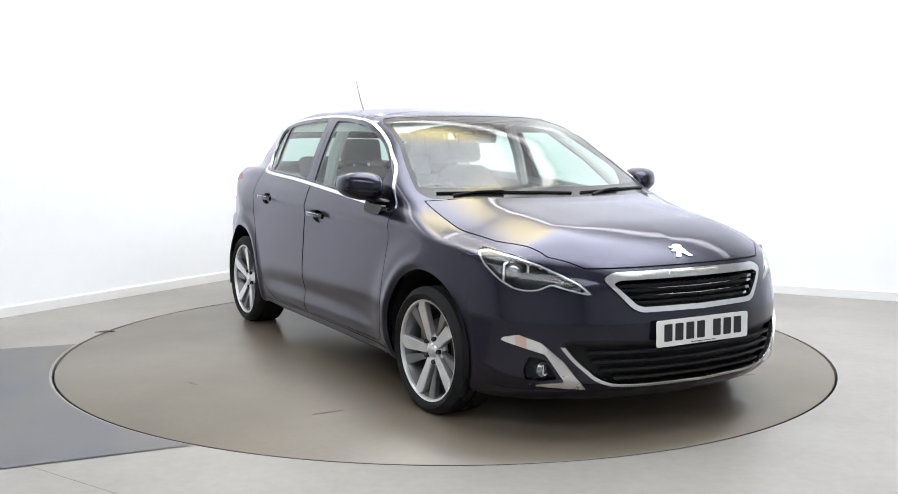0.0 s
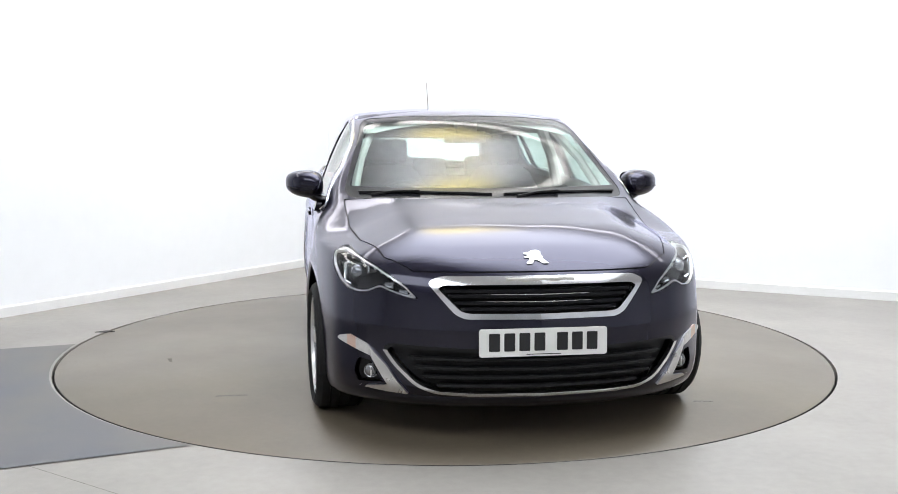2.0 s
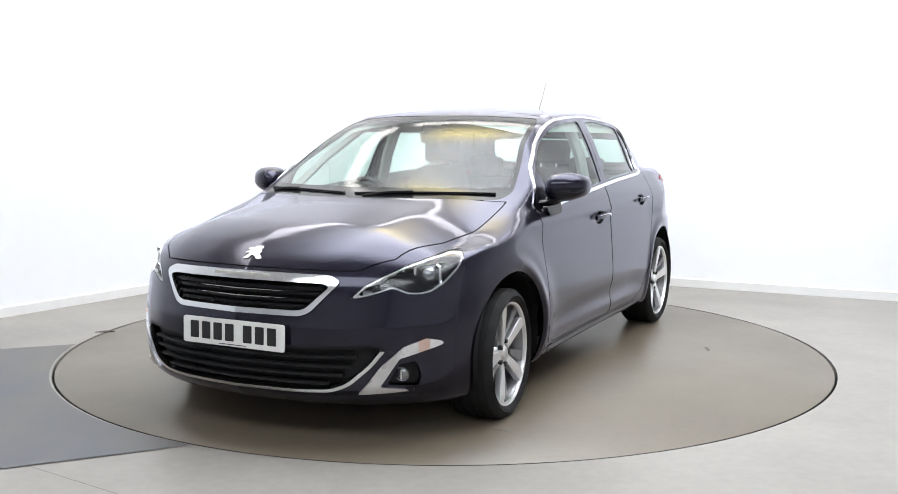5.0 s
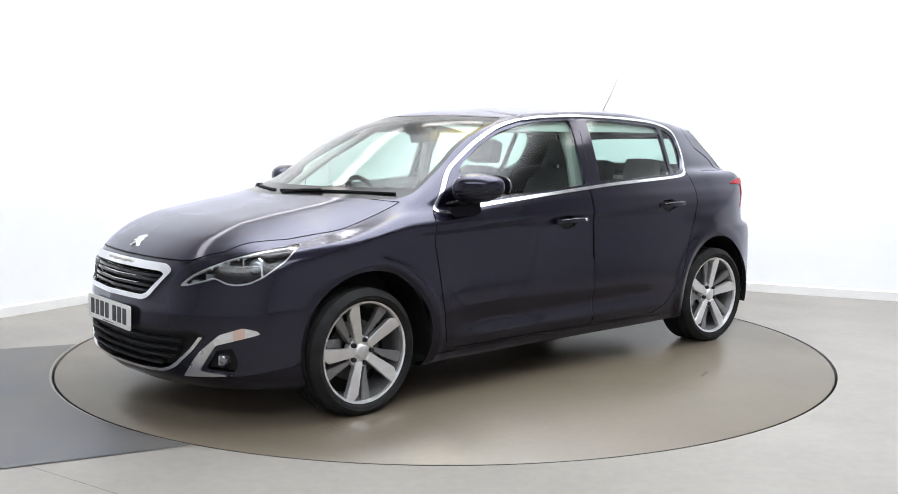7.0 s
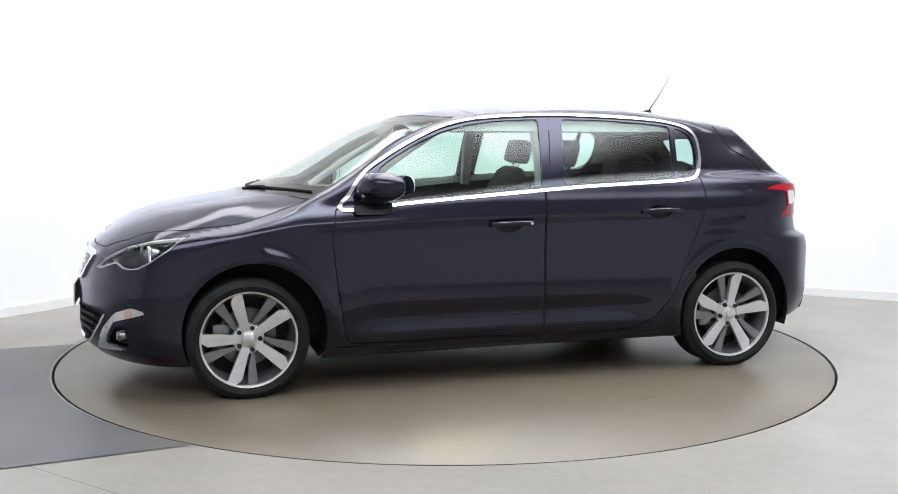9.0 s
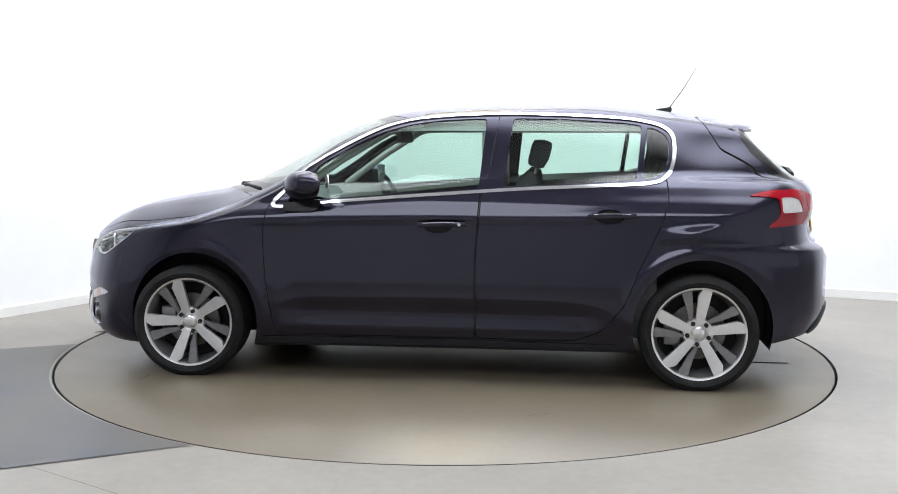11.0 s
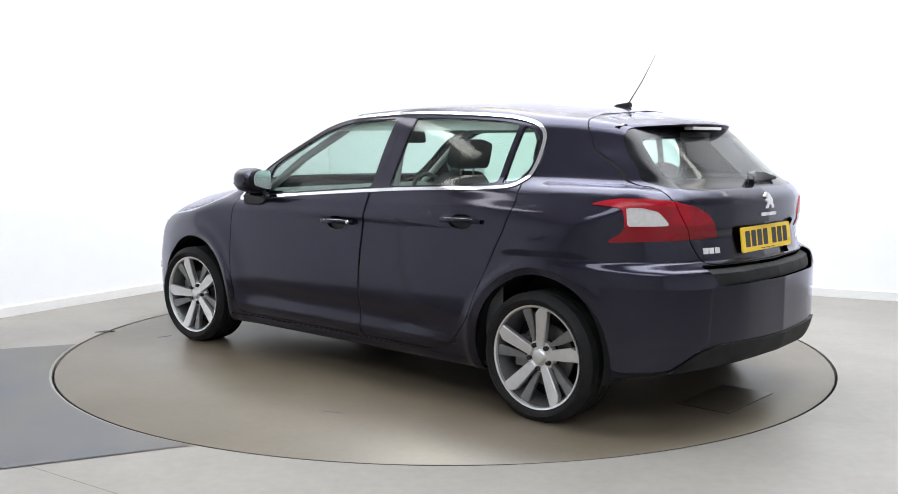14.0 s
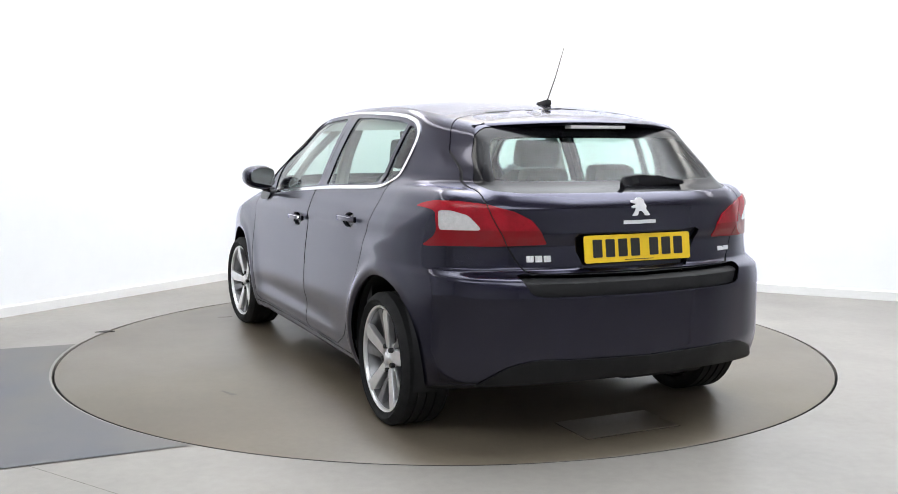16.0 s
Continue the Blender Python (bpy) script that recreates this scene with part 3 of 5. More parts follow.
def panel(name, faces, material, parent, side=0, push=0.0, skirt=0.0, label=""):
    """A mesh from cut faces. side: 1 as built (left), -1 mirrored, 0 both halves in one."""
    quads, loose = faces
    allf = [tuple(q) for q in quads] + list(loose)
    if not allf:
        return None
    clean = []
    for f in allf:
        g = []
        for i in f:
            if not g or np.abs(VA[i] - VA[g[-1]]).max() > 1e-6:
                g.append(i)
        if len(g) > 2 and np.abs(VA[g[0]] - VA[g[-1]]).max() < 1e-6:
            g.pop()
        if len(g) > 2:
            clean.append(tuple(g))
    used = sorted({i for f in clean for i in f})
    where = {i: n for n, i in enumerate(used)}
    v, nrm = VA[used] + NA[used] * push, NA[used]
    fs = [tuple(where[i] for i in f) for f in clean]
    a, b, c = (v[[f[k] for f in fs]] for k in range(3))
    flip = (np.cross(b - a, c - a) * nrm[[f[0] for f in fs]]).sum(1).sum() < 0
    if flip:
        fs = [f[::-1] for f in fs]
    if skirt:
        seen = {}
        for f in fs:
            for i, j in zip(f, f[1:] + f[:1]):
                seen[(i, j)] = 1
        ev, en = [], []
        n0 = len(v)
        for (i, j) in list(seen):
            if (j, i) in seen or (abs(v[i][1]) < 1e-4 and abs(v[j][1]) < 1e-4):
                continue
            q = [v[j], v[i], v[i] - nrm[i] * skirt, v[j] - nrm[j] * skirt]
            m = np.cross(q[1] - q[0], q[2] - q[0])
            m = m / max(np.linalg.norm(m), 1e-9)
            k = n0 + len(ev)
            ev += q
            en += [m] * 4
            fs.append((k, k + 1, k + 2, k + 3))
        if ev:
            v, nrm = np.vstack([v, ev]), np.vstack([nrm, en])
    flipm = np.array([1, -1, 1.0])
    if side == 0:
        n = len(v)
        fs = fs + [tuple(i + n for i in f[::-1]) for f in fs]
        v, nrm = np.vstack([v, v * flipm]), np.vstack([nrm, nrm * flipm])
    elif side < 0:
        v, nrm, fs = v * flipm, nrm * flipm, [f[::-1] for f in fs]
    return raw(name, v, fs, material, parent, label, nrm)


# outlines, in the car's own metres
DLO = smooth_loop([(0.848, 0.893), (0.803, 0.977), (0.719, 1.075), (0.606, 1.151), (0.460, 1.233), (0.307, 1.302), (0.153, 1.342), (-0.004, 1.360), (-0.155, 1.368), (-0.305, 1.373), (-0.454, 1.372), (-0.733, 1.363),
                   (-0.92, 1.351), (-1.01, 1.340), (-1.115, 1.315), (-1.172, 1.273), (-1.186, 1.206), (-1.174, 1.113), (-1.136, 1.053), (-1.047, 1.024), (-0.757, 1.009), (-0.488, 0.997), (-0.236, 0.981), (0.091, 0.957), (0.371, 0.935), (0.541, 0.921)], 4)
GLASS_FRONT = rounded([(0.655, 0.932), (0.650, 1.095), (0.585, 1.140), (0.448, 1.216), (0.298, 1.283), (0.150, 1.322), (0.0, 1.341), (-0.155, 1.349), (-0.236, 1.351), (-0.206, 1.000), (0.091, 0.976), (0.371, 0.954)], 0.02)
GLASS_REAR = rounded([(-0.372, 1.352), (-0.60, 1.350), (-0.92, 1.331), (-1.026, 1.317), (-0.996, 1.042), (-0.757, 1.028), (-0.331, 1.007)], 0.02)
GLASS_QUARTER = rounded([(-1.052, 1.311), (-1.10, 1.297), (-1.150, 1.262), (-1.164, 1.206), (-1.152, 1.12), (-1.12, 1.069), (-1.045, 1.044), (-1.024, 1.044)], 0.02)
SCREEN_EDGE = rounded([(-0.3, 0.972), (0.40, 0.970), (0.69, 0.962), (0.712, 0.985), (0.672, 1.10), (0.625, 1.215), (0.590, 1.325), (0.55, 1.350), (0.3, 1.364), (-0.3, 1.367)], 0.025)
HATCH_GLASS = rounded([(-0.3, 1.036), (0.49, 1.037), (0.585, 1.046), (0.602, 1.062), (0.570, 1.160), (0.540, 1.245), (0.495, 1.286), (0.3, 1.296), (-0.3, 1.300)], 0.03)
DOOR_FRONT = rounded([(0.88, 0.905), (0.905, 0.76), (0.885, 0.53), (0.845, 0.262), (0.80, 0.238), (-0.195, 0.236), (-0.192, 0.635), (-0.215, 0.99), (0.3, 0.945)], 0.02)
DOOR_REAR = rounded([(-0.223, 0.99), (-0.198, 0.635), (-0.201, 0.236), (-0.70, 0.238), (-0.83, 0.29), (-0.94, 0.425), (-0.994, 0.565), (-1.058, 0.705), (-1.122, 0.844), (-1.151, 0.951), (-1.142, 1.06), (-0.7, 1.01)], 0.03)
HEADLAMP = rounded([(-1.548, 0.600), (-1.44, 0.660), (-1.34, 0.694), (-1.21, 0.730), (-1.054, 0.758), (-0.89, 0.776), (-0.79, 0.786), (-0.86, 0.715), (-0.975, 0.653), (-1.06, 0.624), (-1.13, 0.616), (-1.205, 0.619), (-1.24, 0.630), (-1.286, 0.644), (-1.35, 0.630), (-1.44, 0.613)], 0.012)
TAILLAMP = rounded([(-0.735, 0.968), (-0.80, 0.984), (-0.889, 0.996), (-1.041, 0.997), (-1.203, 0.986), (-1.357, 0.960), (-1.444, 0.925), (-1.490, 0.879), (-1.517, 0.829), (-1.268, 0.823), (-1.049, 0.822), (-0.806, 0.814), (-0.893, 0.856), (-0.914, 0.884), (-0.903, 0.955), (-0.86, 0.962)], 0.010)
TAIL_WHITE = rounded([(-0.922, 0.961), (-1.013, 0.961), (-1.107, 0.945), (-1.151, 0.914), (-1.183, 0.886), (-0.927, 0.884)], 0.008)
GRILLE = rounded([(-0.3, 0.690), (0.395, 0.688), (0.442, 0.668), (0.340, 0.552), (0.305, 0.537), (-0.3, 0.535)], 0.016)
GRILLE_IN = rounded([(-0.3, 0.661), (0.380, 0.661), (0.409, 0.650), (0.322, 0.563), (0.290, 0.555), (-0.3, 0.554)], 0.012)
INTAKE = rounded([(-0.3, 0.418), (0.30, 0.418), (0.59, 0.425), (0.626, 0.408), (0.575, 0.333), (0.497, 0.260), (0.423, 0.231), (0.29, 0.2265), (-0.3, 0.2245)], 0.03)
POD = rounded([(-1.490, 0.222), (-1.14, 0.234), (-1.375, 0.252), (-1.265, 0.365), (-1.00, 0.414), (-0.985, 0.424), (-1.10, 0.442), (-1.24, 0.412), (-1.37, 0.335)], 0.010)
POD_STRIP = rounded([(-1.275, 0.355), (-1.00, 0.40), (-0.95, 0.43), (-1.10, 0.460), (-1.26, 0.412)], 0.004)
POD_HOLE = rounded([(-1.335, 0.260), (-1.15, 0.248), (-1.13, 0.29), (-1.16, 0.352), (-1.265, 0.342)], 0.012)
PLATE_WELL = rounded([(-0.3, 0.876), (0.300, 0.877), (0.325, 0.866), (0.245, 0.722), (-0.3, 0.719)], 0.012)
HATCH = rounded([(-0.3, 1.40), (0.545, 1.35), (0.585, 1.278), (0.604, 1.188), (0.617, 1.107), (0.634, 1.05), (0.630, 0.981), (0.593, 0.891), (0.529, 0.767), (0.500, 0.722), (0.45, 0.715), (-0.3, 0.715)], 0.02)
LOAD_LIP = rounded([(-0.3, 0.712), (0.55, 0.718), (0.505, 0.640), (0.46, 0.632), (-0.3, 0.630)], 0.012)
VALANCE = rounded([(-0.3, 0.372), (0.50, 0.385), (0.60, 0.355), (0.70, 0.27), (0.72, 0.05), (-0.3, 0.05)], 0.03)


def wheel_holes(p):
    a = np.hypot(p[:, 0] - 1.278, p[:, 2] - 0.312) - 0.342
    b = np.hypot(p[:, 0] + 1.322, p[:, 2] - 0.317) - 0.340
    return np.maximum(np.minimum(a, b), 0.45 - p[:, 1])


def bonnet_zone(p):
    x, y, z = p[:, 0], p[:, 1], p[:, 2]
    edge = y - np.interp(x, [0.86, 1.07, 1.31, 1.58, 1.85, 1.97, 2.1], [0.725, 0.725, 0.715, 0.685, 0.605, 0.49, 0.38])
    back = (1.262 - 0.50 * y * y) - x
    return np.maximum(np.maximum(edge, back), 0.712 - z)


def cowl_zone(p):
    x, y, z = p[:, 0], p[:, 1], p[:, 2]
    return np.maximum(np.maximum((1.267 - 0.50 * y * y) - 0.13 - x, y - 0.63), np.maximum(0.90 - z, 0.75 - x))


def cut_line(faces, zone, half=0.003):
    """Takes a narrow strip along a zone's edge out of a set of faces."""
    near, far = split(faces, lambda p: zone(p) - half)
    core, strip = split(near, lambda p: zone(p) + half)
    return strip, (np.vstack([core[0], far[0]]), core[1] + far[1])


def car_skin(root):
    shell = (QUADS, [])
    _, shell = split(shell, wheel_holes)
    under, shell = split(shell, lambda p: np.maximum(p[:, 2] - FLOORLINE(p[:, 0]) - 0.012, p[:, 1] - 0.80))
    panel("underbody", under, BLACK, root, label="black underbody")
    # side windows and their bright surround
    dlo, shell = split(shell, even_zone(DLO, 0.009))
    inner, ring = split(dlo, even_zone(DLO, -0.009))
    for s in (1, -1):
        panel("window_surround", ring, CHROME, root, s, 0.005, 0.010, "bright chrome strip round the side windows")
    gf, inner = split(inner, side_zone(GLASS_FRONT))
    gr, inner = split(inner, side_zone(GLASS_REAR))
    gq, inner = split(inner, side_zone(GLASS_QUARTER))
    for s in (1, -1):
        panel("window_pillar", inner, PAINT, root, s, -0.003, 0.02, "dark glossy pillar between the side windows")
        for g in (gf, gr, gq):
            ob = panel("side_window", g, GLASS, root, s, -0.008, 0, "clear tinted side window")
            ob.visible_shadow = False
    # windscreen, rear glass
    scr, shell = split(shell, front_zone(SCREEN_EDGE, 0.008))
    inset = front_zone(SCREEN_EDGE, -0.014)
    clear, frit = split(scr, lambda p: np.maximum(inset(p), 1.008 - p[:, 2]))
    panel("windscreen_border", frit, GLOSS, root, 0, -0.002, 0.01, "black windscreen border")
    panel("windscreen", clear, SCREEN, root, 0, -0.002, 0, "clear windscreen").visible_shadow = False
    cowl, shell = split(shell, cowl_zone)
    bon, rest_cowl = split(cowl, bonnet_zone)
    panel("cowl", rest_cowl, BLACK, root, 0, -0.012, 0.02, "black plastic cowl under the windscreen")
    shell = (np.vstack([shell[0], bon[0]]), shell[1] + bon[1])
    hg, shell = split(shell, rear_zone(HATCH_GLASS, 0.008))
    rear_inset = rear_zone(HATCH_GLASS, -0.040)
    clear, frit = split(hg, lambda p: np.maximum(rear_inset(p), 1.066 - p[:, 2]))
    panel("rear_window_border", frit, GLOSS, root, 0, -0.003, 0.01, "black rear window border")
    panel("rear_window", clear, REARGLASS, root, 0, -0.003, 0, "tinted rear window").visible_shadow = False
    # lamps
    head, shell = split(shell, wrap_front(HEADLAMP))
    for s in (1, -1):
        lamp = panel("headlamp", head, LENS, root, s, 0.0, 0.012, "clear headlamp with a chrome-lined projector")
        lamp.visible_shadow = False
        bowl, _ = split(head, wrap_front(HEADLAMP, -0.004))
        panel("reflector_housing", bowl, GLOSS, lamp, s, -0.045, 0.0, "black lamp housing")
        _, top = split(bowl, wrap_front(HEADLAMP, -0.009))
        panel("running_light", top, SATIN, lamp, s, -0.003, 0.012, "bright edge strip of the headlamp")
    tail, shell = split(shell, wrap_rear(TAILLAMP))
    white, red = split(tail, wrap_rear(TAIL_WHITE))
    lamp_seam, red = cut_line(red, rear_zone(HATCH, 0, -1.36), 0.002)
    low_red, red = split(red, lambda p: p[:, 2] - 0.884)
    for s in (1, -1):
        lamp = panel("tail_lamp", red, RED, root, s, 0.006, 0.012, "red tail lamp wrapped round the corner")
        panel("clear_insert", white, CLEARLENS, lamp, s, 0.003, 0.01, "clear white reversing lamp insert")
        panel("lower_lens", low_red, DEEPRED, lamp, s, 0.004, 0.01, "deeper red lower lens")
        panel("lamp_seam", lamp_seam, SEAM, lamp, s, -0.002)
    # front openings
    gri, shell = split(shell, front_zone(GRILLE, 0.004, 1.9))
    hole, rim = split(gri, front_zone(GRILLE_IN, 0, 1.9))
    panel("grille_frame", rim, CHROME, root, 0, 0.012, 0.03, "thick chrome grille surround")
    panel("grille_back", hole, BLACK, root, 0, -0.045, 0, "black grille opening")
    intake, shell = split(shell, front_zone(INTAKE, 0.0, 1.7))
    hole, rim = split(intake, front_zone(INTAKE, -0.013, 1.7))
    low_rim, top_rim = split(rim, lambda p: p[:, 2] - 0.398)
    panel("intake_trim", low_rim, CHROME, root, 0, 0.010, 0.02, "slim chrome strip under the lower intake")
    panel("intake_lip", top_rim, BLACK, root, 0, 0.0, 0.02)
    panel("intake_back", hole, BLACK, root, 0, -0.035, 0, "black lower intake")
    pod, shell = split(shell, wrap_front(POD))
    strip, pod = split(pod, wrap_front(POD_STRIP))
    hole, shell = split(shell, wrap_front(POD_HOLE))
    amber, strip = split(strip, lambda p: np.abs(p[:, 1] - p[:, 0] + 1.12) - 0.035)
    for s in (1, -1):
        fog = panel("fog_lamp_bezel", pod, SATIN, root, s, 0.010, 0.025, "satin chrome fog lamp bezel")
        for piece in split(strip, lambda p: p[:, 1] - p[:, 0] + 1.12):
            panel("indicator", piece, CLEARLENS, fog, s, 0.008, 0.02, "clear indicator lens")
        panel("indicator_bulb", amber, AMBER, fog, s, 0.008, 0.02, "amber part of the indicator lens")
        panel("recess", hole, BLACK, fog, s, -0.025, 0)
    # rear openings
    well, shell = split(shell, rear_zone(PLATE_WELL, 0, -1.7))
    panel("plate_recess", well, PAINT, root, 0, -0.020, -0.020, "dark navy number plate recess")
    lip, shell = split(shell, rear_zone(LOAD_LIP, 0, -1.7))
    panel("load_lip", lip, BLACK, root, 0, -0.022, 0, "dark gap above the rear bumper")
    val, shell = split(shell, rear_zone(VALANCE, 0, -1.6))
    panel("rear_valance", val, BLACK, root, 0, 0.010, 0.02, "black textured lower rear bumper")
    # shut lines, then the painted panels
    fd, rd = side_zone(DOOR_FRONT), side_zone(DOOR_REAR)
    ht = rear_zone(HATCH, 0, -1.36)
    seams = []
    for zone in (fd, rd, bonnet_zone, ht):
        seam, shell = cut_line(shell, zone)
        seams.append(seam)
    for seam in seams[:2]:
        for s in (1, -1):
            panel("door_seam", seam, SEAM, root, s, -0.006)
    panel("bonnet_seam", seams[2], SEAM, root, 0, -0.006)
    panel("tailgate_seam", seams[3], SEAM, root, 0, -0.006)
    front, shell = split(shell, fd)
    rear, shell = split(shell, rd)
    doors = {}
    cups = []
    for cx, cz in ((-0.005, 0.806), (-0.862, 0.862)):
        zone = side_zone(np.array([(cx + 0.075 * math.cos(t), cz + 0.036 * math.sin(t)) for t in np.linspace(0, 2 * np.pi, 28, endpoint=False)]))
        if cx > -0.2:
            cup, front = split(front, zone)
        else:
            cup, rear = split(rear, zone)
        cups.append(cup)
    for s in (1, -1):
        for cup in cups:
            panel("handle_cup", cup, GLOSS, root, s, -0.014, 0, "dark recess behind the door handle")
        doors["f", s] = panel("front_door", front, PAINT, root, s, 0, 0.006, "dark navy painted front door")
        doors["r", s] = panel("rear_door", rear, PAINT, root, s, 0, 0.006, "dark navy painted rear door")
    bon, shell = split(shell, bonnet_zone)
    panel("bonnet", bon, PAINT, root, 0, 0, 0.006, "dark navy painted bonnet with soft folds")
    hatch, shell = split(shell, ht)
    panel("tailgate", hatch, PAINT, root, 0, 0, 0.006, "dark navy painted tailgate")
    fb, shell = split(shell, lambda p: 1.62 - p[:, 0])
    rb, shell = split(shell, lambda p: np.maximum(p[:, 0] + 1.60, p[:, 2] - 0.725))
    top, shell = split(shell, lambda p: np.maximum(1.375 - p[:, 2] + 0.25 * (np.abs(p[:, 1]) - 0.55), p[:, 0] - 0.5))
    panel("front_bumper", fb, PAINT, root, 0, 0, 0.006, "dark navy painted front bumper")
    panel("rear_bumper", rb, PAINT, root, 0, 0, 0.006, "dark navy painted rear bumper")
    panel("roof", top, PAINT, root, 0, 0, 0.0, "dark navy painted roof")
    panel("body_shell", shell, PAINT, root, 0, 0, 0.012, "dark navy metallic body shell")
    # headlining inside the roof
    cap = split((QUADS, []), lambda p: np.maximum(1.30 - p[:, 2], np.maximum(p[:, 0] - 0.42, -1.45 - p[:, 0])))[0]
    panel("headlining", cap, LINING, root, 0, -0.03, 0, "pale grey headlining")
    return doors


CAR = new("car")
tagged(CAR, "dark navy metallic five-door hatchback parked on the turntable", "car")
CAR_SHIFT = Matrix.Translation(-PIVOT)
DOORS = car_skin(CAR)


# ---- parts fitted to the skin ----
def solve_on(fix, axis, start, way):
    """The skin met along one axis from outside."""
    p = np.array(fix, float)
    a, b = start, start - way * 3.0
    ts = np.linspace(a, b, 600)
    q = np.repeat(p[None], 600, 0)
    q[:, axis] = ts
    k = int(np.argmax(skin(q) < 0))
    return float(ts[k])


def on_front(y, z):
    return solve_on((0, y, z), 0, 2.4, 1)


def on_rear(y, z):
    return solve_on((0, y, z), 0, -2.4, -1)


def on_side(x, z):
    return solve_on((x, 0, z), 1, 1.2, 1)


def on_top(x, y):
    return solve_on((x, y, 0), 2, 1.8, 1)


def ribbon(name, pts, tall, deep, material, parent, label="", up=(0, 0, 1)):
    """A bar of rectangular section along a line of points."""
    bm = bmesh.new()
    rings = []
    pts = [Vector(p) for p in pts]
    for i, p in enumerate(pts):
        d = (pts[min(i + 1, len(pts) - 1)] - pts[max(i - 1, 0)]).normalized()
        u = Vector(up)
        o = d.cross(u).normalized()
        rings.append([bm.verts.new(p + u * (a * tall / 2) + o * (b * deep / 2)) for a, b in ((-1, -0.7), (-0.7, -1), (0.7, -1), (1, -0.7), (1, 0.7), (0.7, 1), (-0.7, 1), (-1, 0.7))])
    for a, b in zip(rings, rings[1:]):
        for k in range(8):
            bm.faces.new((a[k], a[(k + 1) % 8], b[(k + 1) % 8], b[k]))
    bm.faces.new(rings[0][::-1]), bm.faces.new(rings[-1])
    bmesh.ops.recalc_face_normals(bm, faces=bm.faces[:])
    return part(name, bm, material, parent, label)


def wheel(root, x, s):
    """A wheel at the axle x; s is 1 on the left side, -1 on the right. Built facing +y."""
    R, r = TYRE_R, 0.233
    bm = bmesh.new()
    lathe(bm, [(r - 0.011, -0.004), (r - 0.009, 0.001), (r, 0.004), (r + 0.001, -0.003), (r - 0.004, -0.016), (r - 0.012, -0.014)], 72, None, True)
    hub = part("wheel", bm, ALLOY, root, "five-spoke machined alloy wheel")
    bm = bmesh.new()
    lathe(bm, [(r - 0.010, -0.008), (r - 0.026, -0.045), (r - 0.032, -0.12), (r - 0.022, -0.20), (r - 0.010, -0.20), (r - 0.012, -0.02)], 64, None, True)
    part("rim_barrel", bm, ALLOY_DARK, hub, "grey inner barrel of the rim")
    bm = bmesh.new()
    prof = [(r - 0.002, -0.004), (r + 0.004, 0.004), (r + 0.016, 0.013), (R - 0.030, 0.016), (R - 0.014, 0.008), (R - 0.004, -0.006)]
    for k in range(4):
        c = -0.020 - 0.043 * k
        prof += [(R, c + 0.010), (R, c - 0.024), (R - 0.007, c - 0.026), (R - 0.007, c - 0.031)]
    prof += [(R, -0.186), (R - 0.012, -0.200), (R - 0.030, -0.206), (r, -0.196)]
    lathe(bm, prof, 96)
    part("tyre", bm, RUBBER, hub, "black rubber tyre")
    # sidewall ridges
    bm = bmesh.new()
    for q, h in ((r + 0.012, 0.0115), (R - 0.034, 0.0165)):
        lathe(bm, [(q, h), (q + 0.002, h + 0.002), (q + 0.004, h)], 80)
    part("sidewall_ring", bm, RUBBER, hub)
    blade = [(0.016, 0.045), (0.012, 0.120), (0.008, 0.197), (-0.020, 0.229), (-0.060, 0.220), (-0.046, 0.150), (-0.033, 0.089), (-0.025, 0.045)]
    arm = [(0.030, 0.058), (0.044, 0.058), (0.060, 0.120), (0.088, 0.200), (0.064, 0.219), (0.038, 0.214), (0.028, 0.120)]
    lead = 0.40 if x > 0 else 0.0
    for k in range(5):
        a = 2 * math.pi * k / 5 + lead
        ca, sa = math.cos(a), math.sin(a)

        def place(u, v, w, depth=0.0, thick=1.0):
            rad = math.hypot(u, v)
            h = -0.030 + 0.030 * min(1, rad / 0.22) + w - depth
            # u runs anticlockwise when seen from outside (+y towards the viewer, x to the left)
            lx, lz = v * sa + u * ca, v * ca - u * sa
            return Vector((lx, h, lz))
        bm = bmesh.new()
        fs = prism(bm, blade, -0.030, place)
        bmesh.ops.bevel(bm, geom=[e for e in bm.edges], offset=0.003, segments=2, affect="EDGES")
        part("spoke", bm, ALLOY, hub, "bright machined spoke")
        bm = bmesh.new()
        prism(bm, arm, -0.026, lambda u, v, w: place(u, v, w, 0.014))
        bmesh.ops.bevel(bm, geom=[e for e in bm.edges], offset=0.003, segments=2, affect="EDGES")
        part("spoke_arm", bm, ALLOY_DARK, hub, "grey painted side arm of the spoke")
        bm = bmesh.new()
        b = a + math.pi / 5 - 0.10
        lathe(bm, [(0.0005, -0.016), (0.009, -0.016), (0.011, -0.020), (0.011, -0.045)], 10, Matrix.Translation((0.055 * math.sin(b), 0.0, 0.055 * math.cos(b))))
        part("wheel_nut", bm, INK, hub, "dark wheel nut")
    bm = bmesh.new()
    lathe(bm, [(0.0005, -0.018), (0.026, -0.019), (0.032, -0.022), (0.036, -0.03), (0.072, -0.036), (0.078, -0.05), (0.070, -0.07)], 40)
    part("hub", bm, ALLOY, hub)
    bm = bmesh.new()
    lathe(bm, [(0.0005, -0.0145), (0.024, -0.015), (0.028, -0.017), (0.029, -0.020)], 24)
